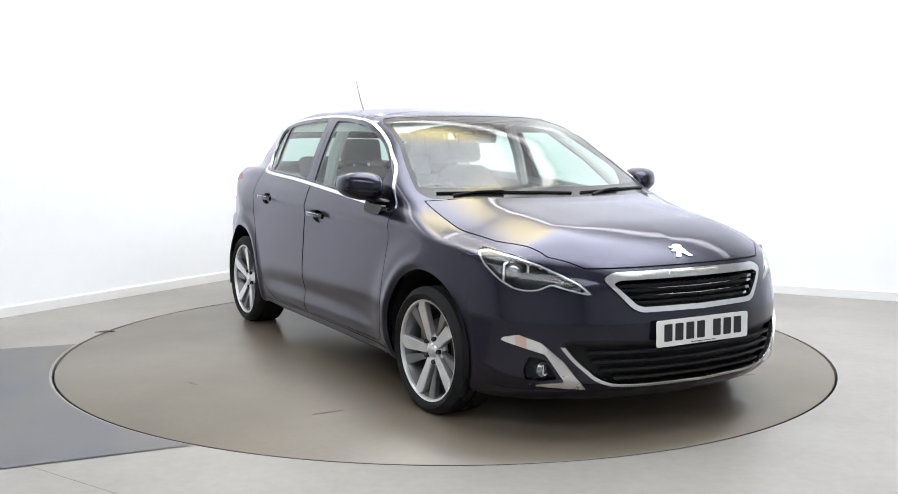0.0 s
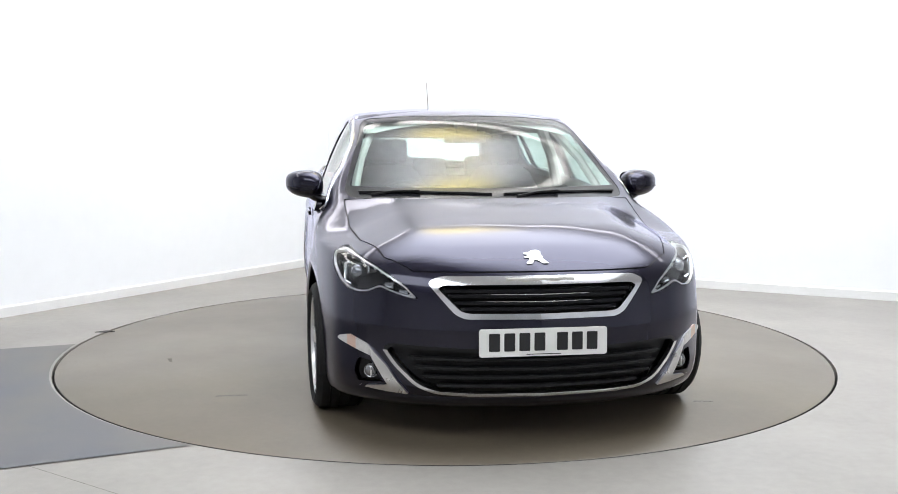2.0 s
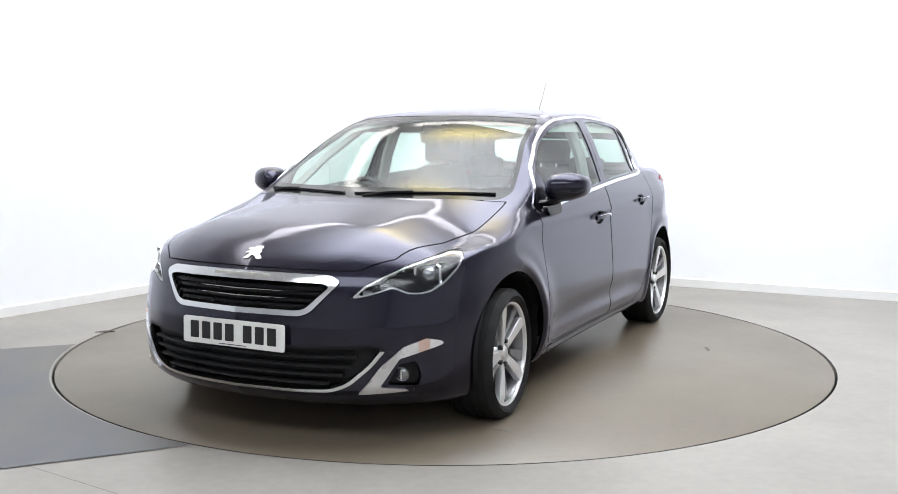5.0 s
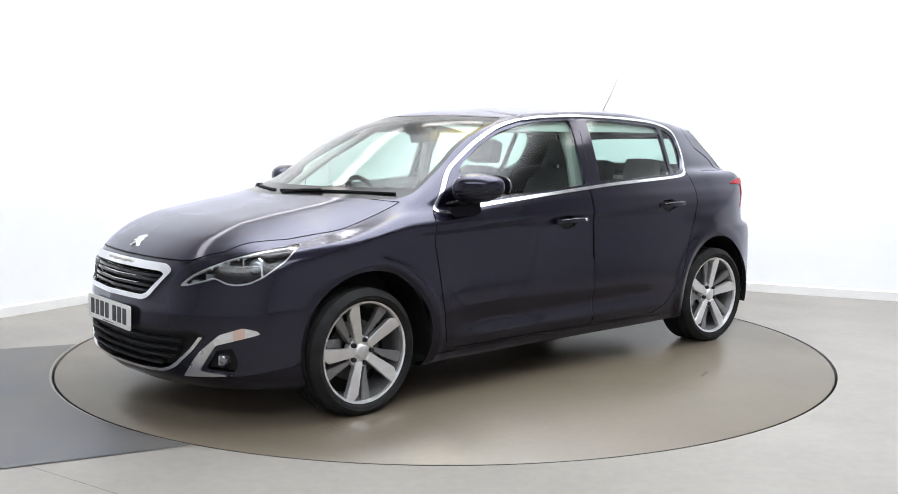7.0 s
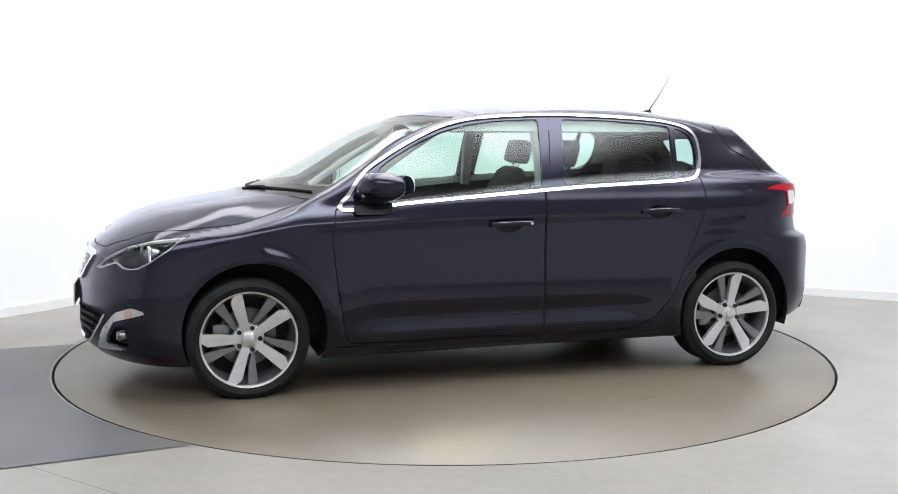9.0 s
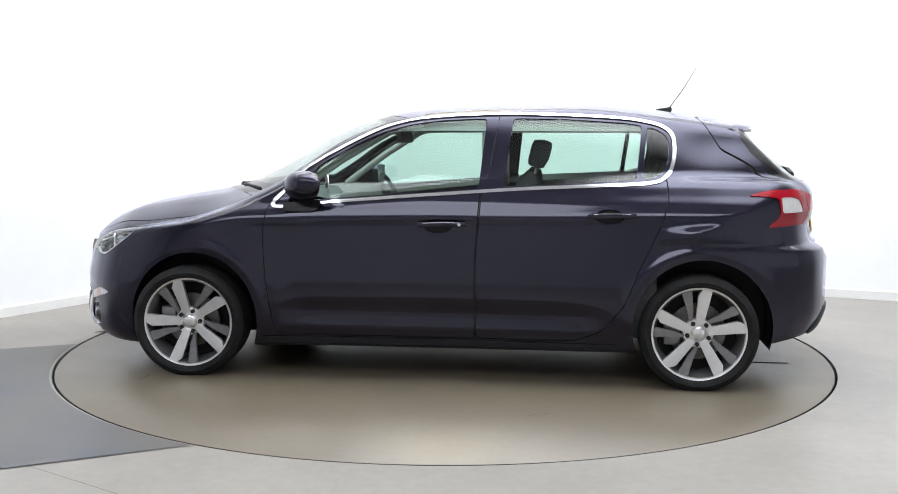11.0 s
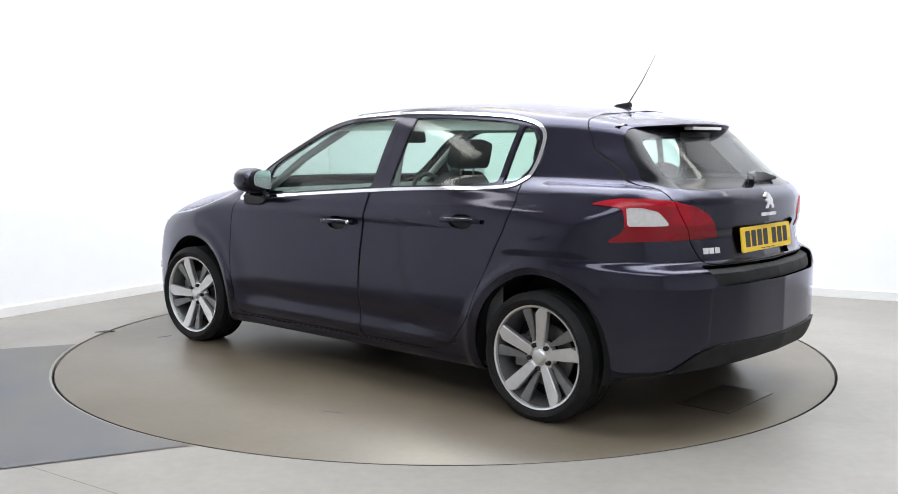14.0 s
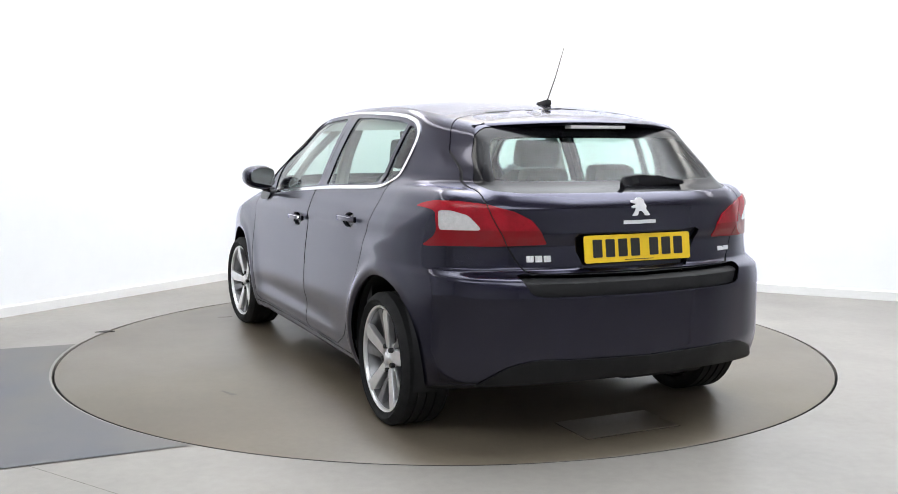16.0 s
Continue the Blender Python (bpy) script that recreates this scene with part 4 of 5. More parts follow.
    part("hub_cap", bm, ALLOY, hub, "round satin hub cap with a plain emblem")
    bm = bmesh.new()
    lathe(bm, [(0.07, -0.085), (0.142, -0.085), (0.142, -0.105), (0.07, -0.105)], 48, None, True)
    part("brake_disc", bm, STEEL, hub, "steel brake disc")
    bm = bmesh.new()
    box(bm, (0.085, -0.125, -0.07), (0.165, -0.065, 0.07), 0.012)
    part("brake_caliper", bm, ALLOY_DARK, hub)
    bm = bmesh.new()
    lathe(bm, [(0.0005, -0.13), (0.205, -0.13)], 40)
    part("backing_plate", bm, BLACK, hub, "black shield behind the wheel")
    steer = 3.5 if x > 0 else 0.0
    hub.matrix_basis = pose(x, 0.880 if x > 0 else 0.868, WHEEL_Z, 0, 0, steer) if s > 0 else pose(x, -0.880 if x > 0 else -0.868, WHEEL_Z, 0, 0, 180 + steer)
    return hub


def arch_liner(root, x, s):
    bm = bmesh.new()
    n = 36
    rings = []
    for r, y in ((0.342, 0.868), (0.347, 0.83), (0.352, 0.60), (0.02, 0.60)):
        rings.append([bm.verts.new((x + r * math.cos(t), s * y, 0.315 + r * math.sin(t))) for t in np.linspace(-0.30, math.pi + 0.30, n)])
    for a, b in zip(rings, rings[1:]):
        for k in range(n - 1):
            bm.faces.new((a[k], a[k + 1], b[k + 1], b[k]))
    part("arch_liner", bm, BLACK, root, "black wheel arch liner")


def mirror(root, s):
    bm = bmesh.new()
    nu, nv = 36, 20
    grid = []
    for i in range(nv + 1):
        v = math.pi * i / nv - math.pi / 2
        row = []
        for j in range(nu):
            u = 2 * math.pi * j / nu
            e = lambda c, p: math.copysign(abs(c) ** p, c)
            # axis along y (outwards)
            yy = e(math.sin(v), 0.75) * 0.097
            cx, cz = e(math.cos(u), 0.8) * e(math.cos(v), 0.6), e(math.sin(u), 0.8) * e(math.cos(v), 0.6)
            t = (yy + 0.097) / 0.194
            xx = cx * (0.115 - 0.03 * t)
            zz = cz * (0.076 - 0.020 * t * t)
            xx = max(xx, -0.062 - 0.012 * t)
            xx += 0.012 - 0.055 * t * t
            row.append(bm.verts.new((0.672 + xx, s * (0.915 + yy), 1.012 + zz + 0.012 * t - 0.01)))
        grid.append(row)
    for a, b in zip(grid, grid[1:]):
        for j in range(nu):
            try:
                bm.faces.new((a[j], a[(j + 1) % nu], b[(j + 1) % nu], b[j]))
            except ValueError:
                pass
    bmesh.ops.remove_doubles(bm, verts=bm.verts[:], dist=0.0005)
    bmesh.ops.recalc_face_normals(bm, faces=bm.faces[:])
    house = part("door_mirror", bm, PAINT, root, "dark navy door mirror on a black arm")
    bm = bmesh.new()
    prof = rounded([(0.832, 0.955), (0.990, 0.985), (0.985, 1.050), (0.93, 1.068), (0.835, 1.062)], 0.03, 5)
    prism(bm, prof, -0.004, lambda u, v, w: Vector((0.580 - (u - 0.83) * 0.34 + w, s * u, v)))
    part("mirror_glass", bm, CHROME, house, "silvered mirror glass")
    # lower black band and arm
    ribbon("mirror_band", [(0.76, s * 0.835, 0.985), (0.775, s * 0.88, 0.984), (0.755, s * 0.94, 0.987), (0.70, s * 0.995, 0.994), (0.62, s * 1.0, 1.0)], 0.006, 0.012, BLACK, house)
    bm = bmesh.new()
    pts = [(0.72, s * 0.80, 0.928), (0.715, s * 0.835, 0.932), (0.70, s * 0.87, 0.945), (0.69, s * 0.90, 0.965)]
    ring = []
    for k, p in enumerate(pts):
        w, h = 0.065 - 0.006 * k, 0.018 + 0.003 * k
        ring.append([bm.verts.new((p[0] + w * math.cos(a), p[1], p[2] + h * math.sin(a))) for a in np.linspace(0, 2 * math.pi, 14, endpoint=False)])
    for a, b in zip(ring, ring[1:]):
        for k in range(14):
            bm.faces.new((a[k], a[(k + 1) % 14], b[(k + 1) % 14], b[k]))
    bmesh.ops.recalc_face_normals(bm, faces=bm.faces[:])
    part("mirror_arm", bm, GLOSS, house, "black mirror arm")
    bm = bmesh.new()
    y0 = on_side(0.70, 0.885)
    prism(bm, rounded([(0.80, 0.915), (0.60, 0.935), (0.605, 0.885), (0.645, 0.872), (0.79, 0.872)], 0.02), 0.026, lambda u, v, w: Vector((u, s * (y0 - 0.012 + w - (v - 0.89) * 0.30), v)))
    part("mirror_foot", bm, GLOSS, house, "black mirror foot on the door")


def handle(root, xa, xb, z, s, lock):
    pts = []
    for k in range(9):
        t = k / 8
        x = xa + (xb - xa) * t
        zz = z + 0.004 * math.sin(math.pi * t) + 0.004 * t
        pts.append((x, s * (on_side(x, zz) + 0.006 + 0.026 * math.sin(math.pi * min(1, 0.12 + t * 0.8)) ** 0.6), zz))
    h = ribbon("door_handle", pts, 0.026, 0.016, PAINT, root, "dark painted door handle with a satin strip as its highlight")
    # thin satin strip that stands in for the highlight along the handle
    ribbon("highlight_strip", [(p[0], p[1] + s * 0.008, p[2] + 0.008) for p in pts[1:-1]], 0.0016, 0.002, SATIN, h)
    if lock:
        bm = bmesh.new()
        p = pts[-2]
        lathe(bm, [(0.0005, 0.006), (0.008, 0.006), (0.0095, 0.0), (0.0095, -0.01)], 20, pose(p[0] - 0.004, p[1] + s * 0.008, p[2], 0, 0, 0 if s > 0 else 180))
        part("lock", bm, CHROME, h, "round bright key lock")


def plate(root, front):
    z = 0.445 if front else 0.805
    x = 2.139 if front else -1.962
    m = pose(x, 0, z, 0, -1.5 if front else -6.0, 0) if front else pose(x, 0, z, 0, -7.5, 180)
    # local: x towards the viewer, y across, z up
    bm = bmesh.new()
    prism(bm, rounded([(-0.26, -0.0555), (0.26, -0.0555), (0.26, 0.0555), (-0.26, 0.0555)], 0.012), 0.006, lambda u, v, w: m @ Vector((w, u, v)))
    ob = part("number_plate", bm, WHITEPLATE if front else YELLOWPLATE, root, "white number plate with plain black bars" if front else "yellow number plate with plain black bars", False)
    for k, u in enumerate((-0.199, -0.138, -0.077, -0.016, 0.076, 0.137, 0.198)):
        bm = bmesh.new()
        prism(bm, rounded([(u - 0.022, -0.034), (u + 0.022, -0.034), (u + 0.022, 0.038), (u - 0.022, 0.038)], 0.004, 3), 0.0012, lambda a, b, w: m @ Vector((0.0062 + w, a, b)))
        part("bar", bm, INK, ob, "", False)
    bm = bmesh.new()
    prism(bm, [(-0.07, -0.049), (0.07, -0.049), (0.07, -0.046), (-0.07, -0.046)], 0.001, lambda a, b, w: m @ Vector((0.0062 + w, a, b)))
    part("maker_line", bm, INK, ob, "", False)


def badge(root, front):
    """A plain upright emblem shape."""
    shape = [(-0.010, 0.045), (0.012, 0.048), (0.022, 0.036), (0.016, 0.024), (0.024, 0.006), (0.020, -0.008), (0.034, -0.030), (0.040, -0.042), (0.020, -0.044), (0.008, -0.022), (-0.006, -0.016), (-0.012, -0.042), (-0.034, -0.044),
             (-0.022, -0.022), (-0.018, 0.000), (-0.034, -0.006), (-0.036, 0.004), (-0.014, 0.016), (-0.036, 0.022), (-0.032, 0.034), (-0.014, 0.034)]
    z = 0.765 if front else 0.970
    wide, tall = (1.30, 0.52) if front else (1.20, 0.80)
    bm = bmesh.new()
    sg = 1 if front else -1
    fs = prism(bm, rounded(shape, 0.006, 3), 0.008, lambda u, v, w: Vector(((on_front(u * wide, z + v * tall) if front else on_rear(u * wide, z + v * tall)) + sg * (w + 0.001), sg * u * wide, z + v * tall)))
    part("emblem", bm, BRIGHT, root, "bright metal emblem on the bonnet" if front else "bright metal emblem on the tailgate")


def flat_bar(name, root, y0, y1, z0, z1, rear, material, deep=0.004, label=""):
    bm = bmesh.new()
    ys = np.linspace(y0, y1, 7)
    sg = -1 if rear else 1
    rows = []
    for z in (z0, z1):
        for d in (0.001, deep):
            rows.append([bm.verts.new(((on_rear(y, z) if rear else on_front(y, z)) + sg * d, y, z)) for y in ys])
    for a, b in ((0, 1), (1, 3), (3, 2), (2, 0)):
        for k in range(6):
            bm.faces.new((rows[a][k], rows[a][k + 1], rows[b][k + 1], rows[b][k]))
    for k in (0, 6):
        bm.faces.new([rows[i][k] for i in (0, 1, 3, 2)])
    bmesh.ops.recalc_face_normals(bm, faces=bm.faces[:])
    return part(name, bm, material, root, label, False)


def front_details(root):
    for z, half, bright in ((0.640, 0.380, 0), (0.622, 0.365, 1), (0.594, 0.340, 1), (0.572, 0.315, 0)):
        pts = [(on_front(y, z) - 0.018, y, z) for y in np.linspace(-half, half, 25)]
        sl = ribbon("grille_slat", pts, 0.016, 0.03, GLOSS, root, "gloss black grille slat")
        if bright:
            ribbon("slat_edge", [(p[0] + 0.014, p[1] * 0.8, p[2] + 0.007) for p in pts], 0.004, 0.006, CHROME, sl, "thin chrome edge on the slat")
    for z, half in ((0.372, 0.52), (0.335, 0.50), (0.300, 0.47), (0.265, 0.41)):
        ribbon("intake_slat", [(on_front(y, z) - 0.012, y, z) for y in np.linspace(-half, half, 25)], 0.012, 0.03, BLACK, root, "black lower intake slat")
    pts = [(on_front(y, 0.684) + 0.014, y, 0.684) for y in np.linspace(-0.14, 0.14, 13)]
    ribbon("name_strip", pts, 0.018, 0.012, STRIP, root, "pale plain strip at the top of the grille")
    for s in (1, -1):
        lamps = [o for o in root.children if o.name.startswith("headlamp")]
        lamp = lamps[0 if s > 0 else 1]
        c = Vector((1.735, s * 0.695, 0.684))
        m = Matrix.Translation(c) @ pose(0, 0, 0, 0, 0, -90 + s * 22)
        bm = bmesh.new()
        lathe(bm, [(0.0005, 0.052), (0.016, 0.049), (0.028, 0.040), (0.034, 0.028), (0.036, 0.02), (0.040, 0.02), (0.041, -0.01)], 32, m)
        part("projector", bm, LAMPGLASS, lamp, "round glass projector")
        for dx in (-1, 1):
            bm = bmesh.new()
            tube(bm, [m @ Vector((dx * 0.034, 0.042, 0.045)), m @ Vector((dx * 0.050, 0.042, 0.038)), m @ Vector((dx * 0.052, 0.042, -0.034)), m @ Vector((dx * 0.030, 0.042, -0.048))], 0.007, 8)
            part("projector_frame", bm, CHROME, lamp, "chrome bracket round the projector")
        for y, z in ((0.590, 0.648), (0.535, 0.622)):
            bm = bmesh.new()
            x = on_front(y, z) - 0.030
            box(bm, (-0.022, -0.020, -0.014), (0.006, 0.020, 0.014), 0.005, Matrix.Translation((x, s * y, z)) @ pose(0, 0, 0, 0, 0, s * 28))
            part("lamp_module", bm, LAMPGLASS, lamp, "small bright lamp module")
        for k in range(9):
            t = k / 8
            y, z = 0.50 + 0.19 * t, 0.632 + 0.104 * t
            bm = bmesh.new()
            bmesh.ops.create_icosphere(bm, subdivisions=1, radius=0.0065, matrix=Matrix.Translation((on_front(y, z) - 0.016, s * y, z)))
            part("led", bm, CLEARLENS, lamp)
        # round fog lamp
        bezel = [o for o in root.children if o.name.startswith("fog_lamp_bezel")][0 if s > 0 else 1]
        m = Matrix.Translation((1.905, s * 0.665, 0.298)) @ pose(0, 0, 0, 0, 0, -90 + s * 12)
        bm = bmesh.new()
        lathe(bm, [(0.0005, 0.014), (0.014, 0.012), (0.022, 0.007), (0.026, 0.002), (0.030, 0.004), (0.032, -0.02)], 32, m)
        part("fog_lamp", bm, LAMPGLASS, bezel, "round clear fog lamp")
        bm = bmesh.new()
        box(bm, (-0.003, 0.010, -0.020), (0.003, 0.017, 0.020), 0.002, m)
        part("fog_lamp_bulb_shield", bm, SATIN, bezel)
    # wipers lie along the foot of the windscreen
    for ya, yb in ((-0.65, -0.03), (0.03, 0.66)):
        pts = []
        for y in np.linspace(ya, yb, 12):
            z = 0.982 + 0.006 * math.sin(math.pi * (y - ya) / (yb - ya))
            pts.append((on_front(abs(y), z) + 0.010, y, z))
        w = ribbon("wiper", pts, 0.010, 0.014, BLACK, root, "black windscreen wiper")
        a, b, c = pts[5], pts[8], pts[1]
        ribbon("wiper_arm", [(a[0] + 0.010, a[1], a[2] + 0.006), ((a[0] + c[0]) / 2 + 0.018, (a[1] + c[1]) / 2, (a[2] + c[2]) / 2 + 0.004), (c[0] + 0.030, c[1], c[2] - 0.012)], 0.010, 0.014, BLACK, w)


def rear_details(root):
    # roof spoiler over the rear window
    bm = bmesh.new()
    rows = []
    for y in np.linspace(-0.52, 0.52, 25):
        f = (abs(y) / 0.52) ** 2.6
        zt, zm = on_top(-1.36, abs(y)), on_top(-1.50, abs(y))
        drop = 0.05 * y * y + 0.010 * f
        xe = -1.662 + 0.17 * f
        ze = 1.322 - drop
        rows.append([bm.verts.new(p) for p in ((-1.34, y, zt - 0.004), (-1.36, y, zt + 0.003), (-1.50, y, zm + 0.004), (xe + 0.01, y, ze + 0.004), (xe, y, ze - 0.006), (xe + 0.02, y, ze - 0.018), (-1.55 + 0.10 * f, y, ze - 0.024), (-1.40, y, zt - 0.06))])
    for a, b in zip(rows, rows[1:]):
        for k in range(7):
            bm.faces.new((a[k], a[k + 1], b[k + 1], b[k]))
    bm.faces.new(rows[0]), bm.faces.new(rows[-1])
    bmesh.ops.recalc_face_normals(bm, faces=bm.faces[:])
    sp = part("roof_spoiler", bm, PAINT, root, "dark navy roof spoiler over the rear window")
    bm = bmesh.new()
    box(bm, (-1.660, -0.14, 1.288), (-1.61, 0.14, 1.303), 0.004)
    part("high_brake_lamp", bm, CLEARLENS, sp, "clear high-level brake lamp")
    # rear wiper
    pts = [(on_rear(abs(y), z) - 0.02, y, z) for y, z in ((0.045, 1.048), (0.02, 1.062), (-0.06, 1.072), (-0.18, 1.070), (-0.29, 1.062))]
    bm = bmesh.new()
    ring = []
    for (x, y, z), h in zip(pts, (0.018, 0.030, 0.028, 0.022, 0.008)):
        ring.append([bm.verts.new((x + dx, y, z + h * dz)) for dx, dz in ((0.012, -1), (-0.010, -0.9), (-0.016, 0), (-0.010, 0.9), (0.012, 1))])
    for a, b in zip(ring, ring[1:]):
        for k in range(5):
            bm.faces.new((a[k], a[(k + 1) % 5], b[(k + 1) % 5], b[k]))
    bm.faces.new(ring[0]), bm.faces.new(ring[-1])
    bmesh.ops.recalc_face_normals(bm, faces=bm.faces[:])
    part("rear_wiper", bm, GLOSS, root, "black rear wiper")
    # plain bars where the makers' lettering stands
    flat_bar("lettering_bar", root, -0.078, 0.078, 0.903, 0.918, True, BRIGHT, 0.005, "bright plain bar under the emblem")
    for k in range(3):
        flat_bar("model_bar", root, 0.393 + 0.034 * k, 0.421 + 0.034 * k, 0.760, 0.785, True, BRIGHT, 0.005, "bright plain bar on the tailgate")
    flat_bar("trim_bar", root, -0.535, -0.455, 0.766, 0.784, True, BRIGHT, 0.004, "small bright plain bar on the tailgate")
    # aerial
    bm = bmesh.new()
    zt = on_top(-1.20, 0)
    tube(bm, [(-1.215, 0.0, zt + 0.01), (-1.30, 0.002, zt + 0.13), (-1.372, 0.004, 1.655)], 0.0035, 6, 0.0016)
    ae = part("aerial", bm, BLACK, root, "thin black whip aerial on the roof")
    bm = bmesh.new()
    box(bm, (-0.045, -0.018, -0.006), (0.045, 0.018, 0.022), 0.010, Matrix.Translation((-1.195, 0, zt + 0.002)) @ pose(0, 0, 0, 0, 8, 0))
    part("aerial_base", bm, BLACK, ae, "black aerial foot")
    # exhaust box and fuel lid line
    bm = bmesh.new()
    box(bm, (-1.80, -0.50, 0.20), (-1.55, -0.05, 0.31), 0.04)
    part("silencer", bm, BLACK, root, "dark exhaust silencer")
    # shut line between the doors, up the window pillars
    for s in (1, -1):
        pts = [(-0.243 - 0.151 * (z - 0.987), z) for z in np.linspace(0.998, 1.355, 12)]
        ribbon("pillar_seam", [(x, s * (on_side(x, z) - 0.004), z) for x, z in pts], 0.005, 0.006, SEAM, root, "dark shut line on the window pillar", (1, 0, 0))
    # sill trims
    for s in (1, -1):
        pts = [(x, s * (on_side(x, 0.222) + 0.004), 0.222 + 0.003 * math.cos(x * 2)) for x in np.linspace(-0.90, 0.90, 20)]
        ribbon("sill_trim", pts, 0.004, 0.006, GLOSS, root, "thin gloss black line along the sill")


def seat(root, x, y, rear=False):
    bm = bmesh.new()
    w = 0.25
    box(bm, (-0.24, -w, -0.08), (0.28, w, 0.08), 0.05, Matrix.Translation((x, y, 0.50)) @ pose(0, 0, 0, 0, -6, 0))
    ob = part("seat_cushion", bm, CLOTH, root, "dark cloth front seat")
    bm = bmesh.new()
    ring = []
    for z, wd, dp in ((0.0, 0.21, 0.07), (0.12, 0.25, 0.085), (0.30, 0.26, 0.085), (0.45, 0.24, 0.07), (0.56, 0.19, 0.055), (0.60, 0.14, 0.03)):
        ring.append([bm.verts.new(Matrix.Translation((x - 0.24, y, 0.50)) @ pose(0, 0, 0, 0, -20, 0) @ Vector((dp * math.copysign(abs(math.cos(a)) ** 0.6, math.cos(a)), wd * math.copysign(abs(math.sin(a)) ** 0.5, math.sin(a)), z))) for a in np.linspace(0, 2 * math.pi, 24, endpoint=False)])
    for a, b in zip(ring, ring[1:]):
        for k in range(24):
            bm.faces.new((a[k], a[(k + 1) % 24], b[(k + 1) % 24], b[k]))
    bm.faces.new(ring[-1])
    bmesh.ops.recalc_face_normals(bm, faces=bm.faces[:])
    part("seat_back", bm, CLOTH, ob)
    headrest(ob, x - 0.48, y, 1.165, 0.13)


def headrest(parent, x, y, z, w):
    bm = bmesh.new()
    box(bm, (-0.05, -w, -0.075), (0.05, w, 0.075), 0.035, Matrix.Translation((x, y, z)) @ pose(0, 0, 0, 0, -14, 0))
    part("headrest", bm, CLOTH, parent)
    for d in (-0.05, 0.05):
        bm = bmesh.new()
        tube(bm, [(x + 0.01, y + d, z - 0.06), (x + 0.03, y + d, z - 0.14)], 0.007, 6)
        part("headrest_post", bm, SATIN, parent)


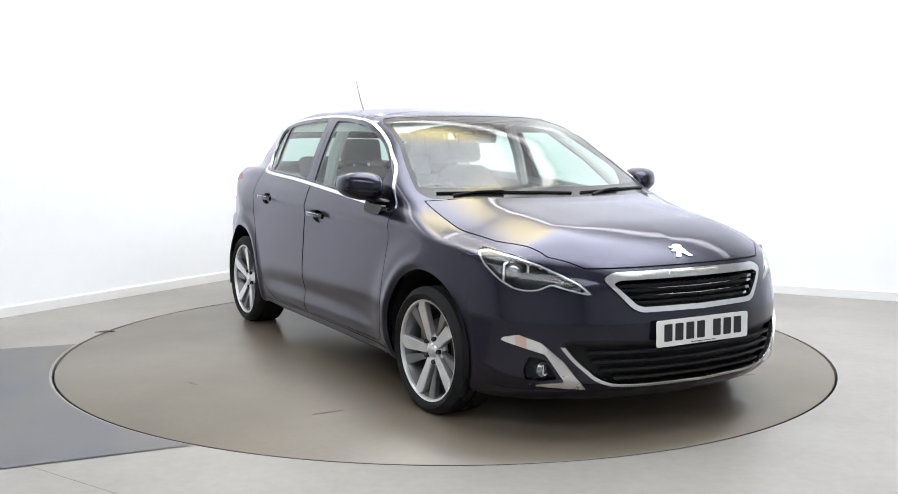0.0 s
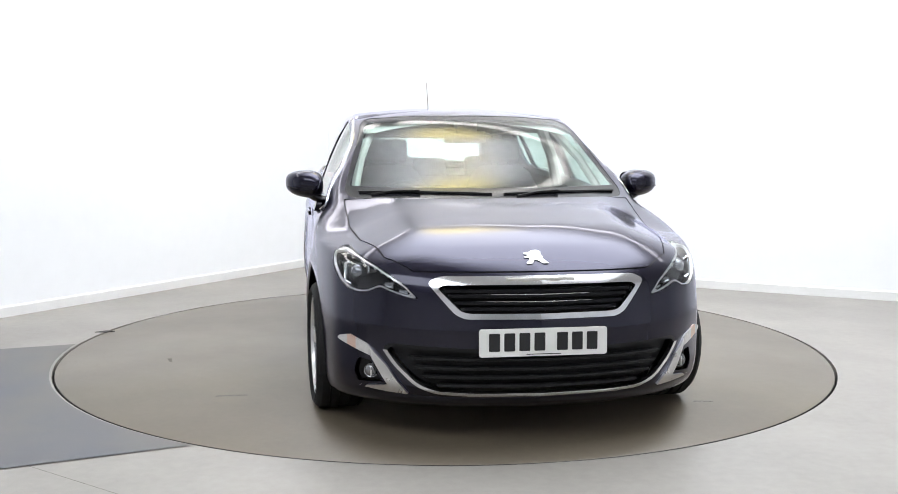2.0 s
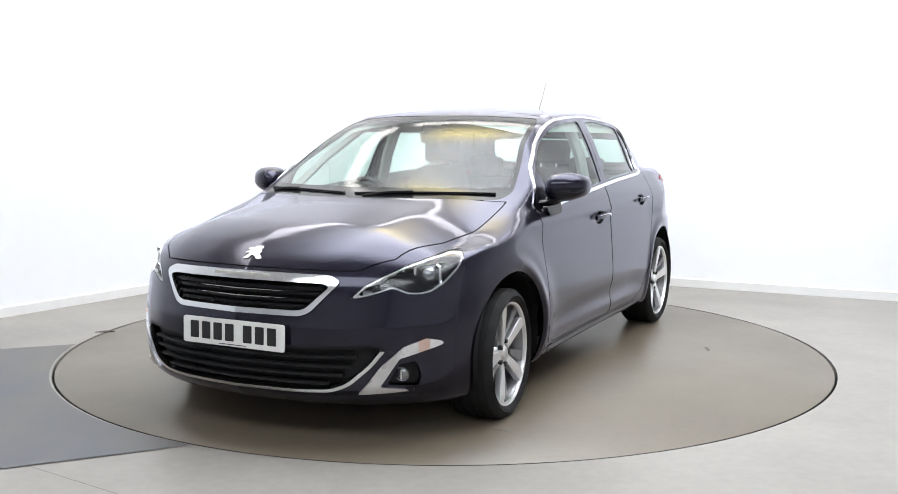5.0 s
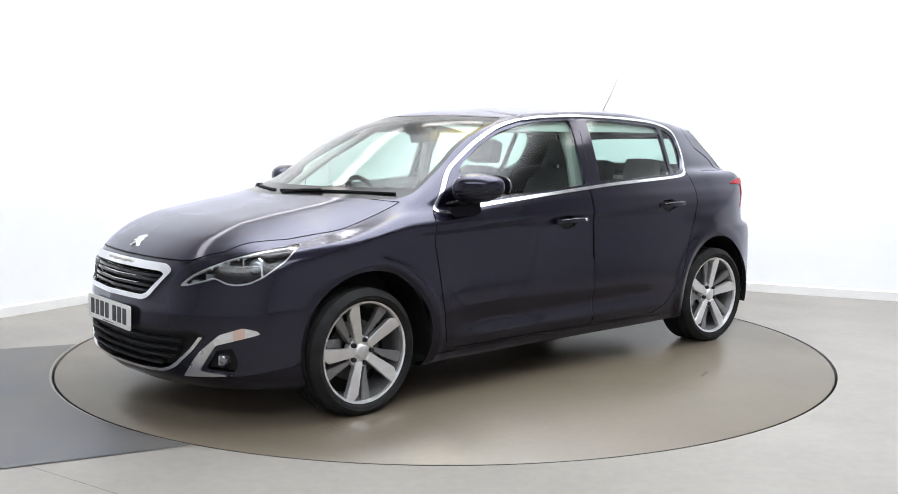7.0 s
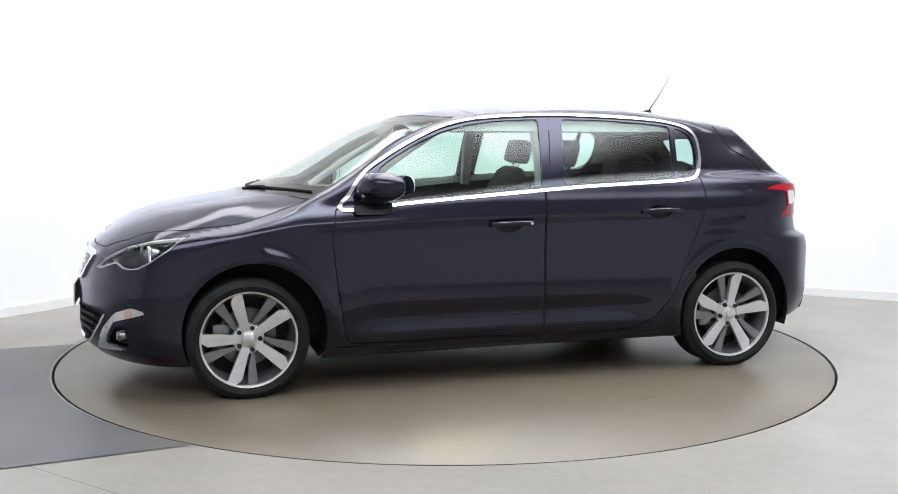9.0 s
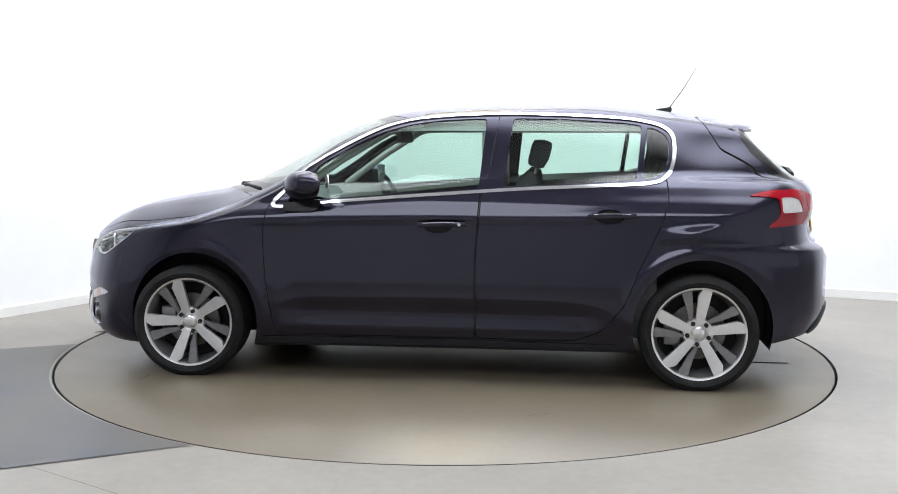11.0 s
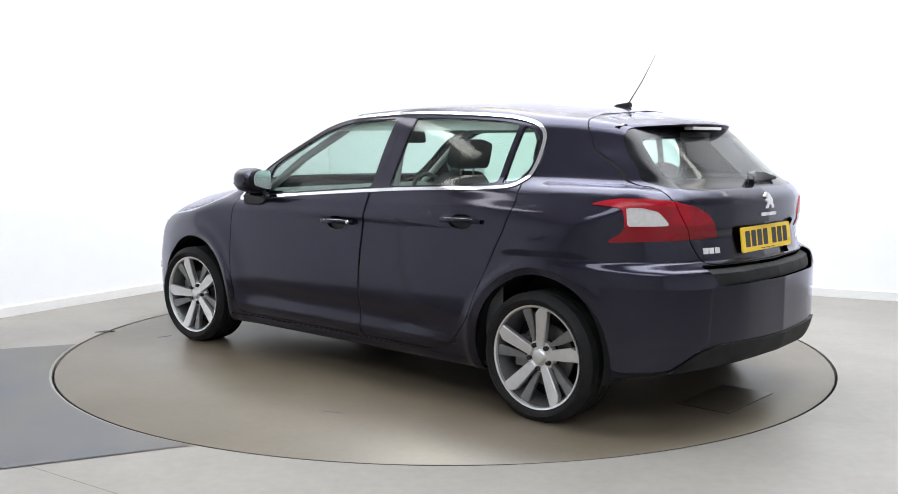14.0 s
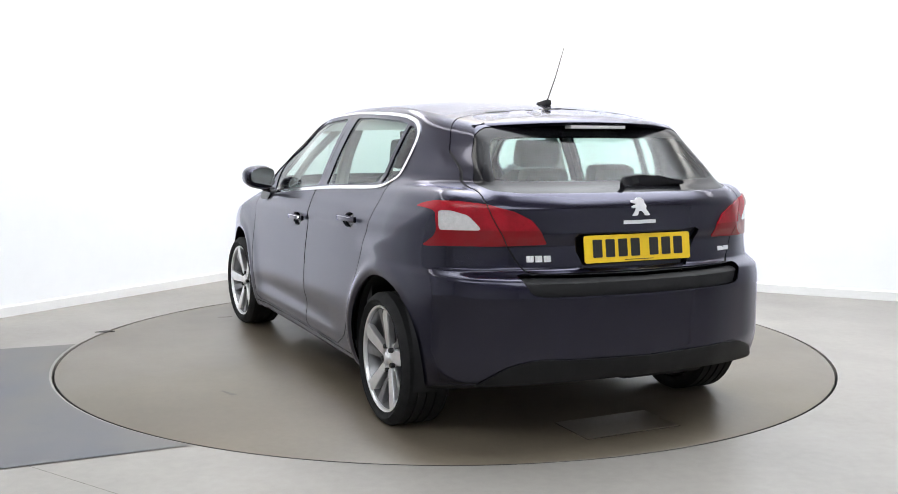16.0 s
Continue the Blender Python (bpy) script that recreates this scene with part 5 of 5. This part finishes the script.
def cabin(root):
    for y in (0.37, -0.37):
        seat(root, -0.02, y)
    bm = bmesh.new()
    box(bm, (-1.05, -0.62, 0.42), (-0.60, 0.62, 0.58), 0.06)
    bench = part("rear_bench", bm, CLOTH, root, "dark cloth rear bench")
    bm = bmesh.new()
    box(bm, (-0.07, -0.60, 0.0), (0.08, 0.60, 0.50), 0.05, Matrix.Translation((-1.00, 0, 0.50)) @ pose(0, 0, 0, 0, -22, 0))
    part("bench_back", bm, CLOTH, bench)
    for y in (-0.38, 0.0, 0.38):
        headrest(bench, -1.19, y, 1.045 if y else 1.03, 0.12)
    # dashboard: a swept profile
    bm = bmesh.new()
    prof = [(1.12, 0.93), (0.95, 0.945), (0.75, 0.940), (0.62, 0.915), (0.56, 0.86), (0.58, 0.74), (0.66, 0.60), (1.10, 0.55)]
    ys = np.linspace(-0.70, 0.70, 21)
    rows = [[bm.verts.new((px - 0.10 * (abs(y) / 0.7) ** 3, y, pz + (0.02 if abs(y + 0.37) < 0.2 and px < 0.8 and pz > 0.8 else 0))) for px, pz in prof] for y in ys]
    for a, b in zip(rows, rows[1:]):
        for k in range(len(prof) - 1):
            bm.faces.new((a[k], a[k + 1], b[k + 1], b[k]))
    bmesh.ops.recalc_face_normals(bm, faces=bm.faces[:])
    dash = part("dashboard", bm, TRIM, root, "dark grey moulded dashboard")
    bm = bmesh.new()
    m = Matrix.Translation((0.44, -0.37, 0.865)) @ pose(0, 0, 0, 0, -66, 0)
    pts = [m @ Vector((0.165 * math.cos(t), 0.175 * math.sin(t), 0)) for t in np.linspace(0, 2 * math.pi, 33)]
    tube(bm, pts, 0.015, 8)
    sw = part("steering_wheel", bm, BLACK, root, "black steering wheel")
    bm = bmesh.new()
    box(bm, (-0.07, -0.08, -0.03), (0.06, 0.08, 0.02), 0.02, m)
    box(bm, (-0.02, -0.165, -0.01), (0.02, 0.165, 0.008), 0.005, m)
    part("steering_boss", bm, BLACK, sw)
    bm = bmesh.new()
    box(bm, (-0.015, -0.12, -0.035), (0.018, 0.12, 0.035), 0.012, Matrix.Translation((0.30, 0, 1.255)) @ pose(0, 0, 0, 0, 10, -8))
    rm = part("rear_view_mirror", bm, BLACK, root, "black rear-view mirror")
    bm = bmesh.new()
    box(bm, (-0.05, -0.06, -0.03), (0.06, 0.06, 0.03), 0.015, Matrix.Translation((0.33, 0, 1.315)) @ pose(0, 0, 0, 0, 24, 0))
    part("sensor_pod", bm, BLACK, rm)
    # parcel shelf and inner door linings
    bm = bmesh.new()
    box(bm, (-1.78, -0.60, 0.955), (-1.18, 0.60, 0.985), 0.01)
    part("parcel_shelf", bm, TRIM, root, "dark parcel shelf")
    bm = bmesh.new()
    box(bm, (0.05, -0.09, 0.30), (0.62, 0.09, 0.62), 0.03)
    part("centre_console", bm, TRIM, root, "dark centre console")
    for s in (1, -1):
        bm = bmesh.new()
        rows = []
        for x in np.linspace(-1.10, 0.80, 24):
            zt = float(DECK(x)) + 0.012
            rows.append([bm.verts.new((x, s * min(0.835 - 0.05 * (zz < 0.5), on_side(x, zz) - 0.028), zz)) for zz in (0.25, 0.5, 0.75, zt - 0.03, zt)] + [bm.verts.new((x, s * 0.745, zt - 0.035))])
        for a, b in zip(rows, rows[1:]):
            for k in range(5):
                bm.faces.new((a[k], a[k + 1], b[k + 1], b[k]))
        bmesh.ops.recalc_face_normals(bm, faces=bm.faces[:])
        part("door_lining", bm, TRIM, root, "dark grey inner door lining")
        bm = bmesh.new()
        tube(bm, [(-0.245, s * 0.70, 0.95), (-0.245, s * 0.655, 1.15), (-0.24, s * 0.58, 1.33)], 0.035, 8)
        part("pillar_lining", bm, LINING, root, "pale pillar lining")
        bm = bmesh.new()
        tube(bm, [(0.80, s * 0.665, 0.95), (0.54, s * 0.610, 1.135), (0.27, s * 0.525, 1.300)], 0.022, 8)
        part("screen_pillar_lining", bm, LINING, root, "pale windscreen pillar lining")


for ax in (AXLE, -1.31):
    for sd in (1, -1):
        wheel(CAR, ax, sd)
        arch_liner(CAR, 1.278 if ax > 0 else -1.322, sd)
for sd in (1, -1):
    mirror(CAR, sd)
    handle(CAR, 0.097, -0.143, 0.812, sd, sd > 0)
    handle(CAR, -0.755, -0.988, 0.866, sd, False)
plate(CAR, True)
plate(CAR, False)
badge(CAR, True)
badge(CAR, False)
front_details(CAR)
rear_details(CAR)
cabin(CAR)


# ---- everything on the turntable goes round with it ----
for child in CAR.children:
    child.matrix_basis = CAR_SHIFT @ child.matrix_basis


def motions():
    turn = [(0.0, -60.2), (0.25, -61.6), (0.5, -63.85), (1.0, -69.35), (1.5, -75.2), (2.0, -81.2), (2.5, -87.15), (3.0, -93.15), (3.5, -99.05), (4.0, -105.1), (4.5, -110.95), (4.7, -113.3),
            (5.75, -125.85), (6.8, -138.4), (7.0, -140.75), (7.5, -146.6), (8.0, -152.45), (8.5, -158.3), (9.0, -164.1), (9.2, -166.35), (10.25, -178.4), (11.3, -190.35),
            (11.5, -192.7), (12.0, -198.55), (12.5, -204.35), (13.0, -210.2), (13.5, -216.05), (14.0, -221.85), (14.5, -227.7), (15.0, -233.5), (15.5, -239.3), (16.0, -245.15)]
    rows = [(t, pose(0, 0, 0, 0, 0, a)) for t, a in turn]
    walk(CAR, rows)
    walk(TABLE, rows)


motions()
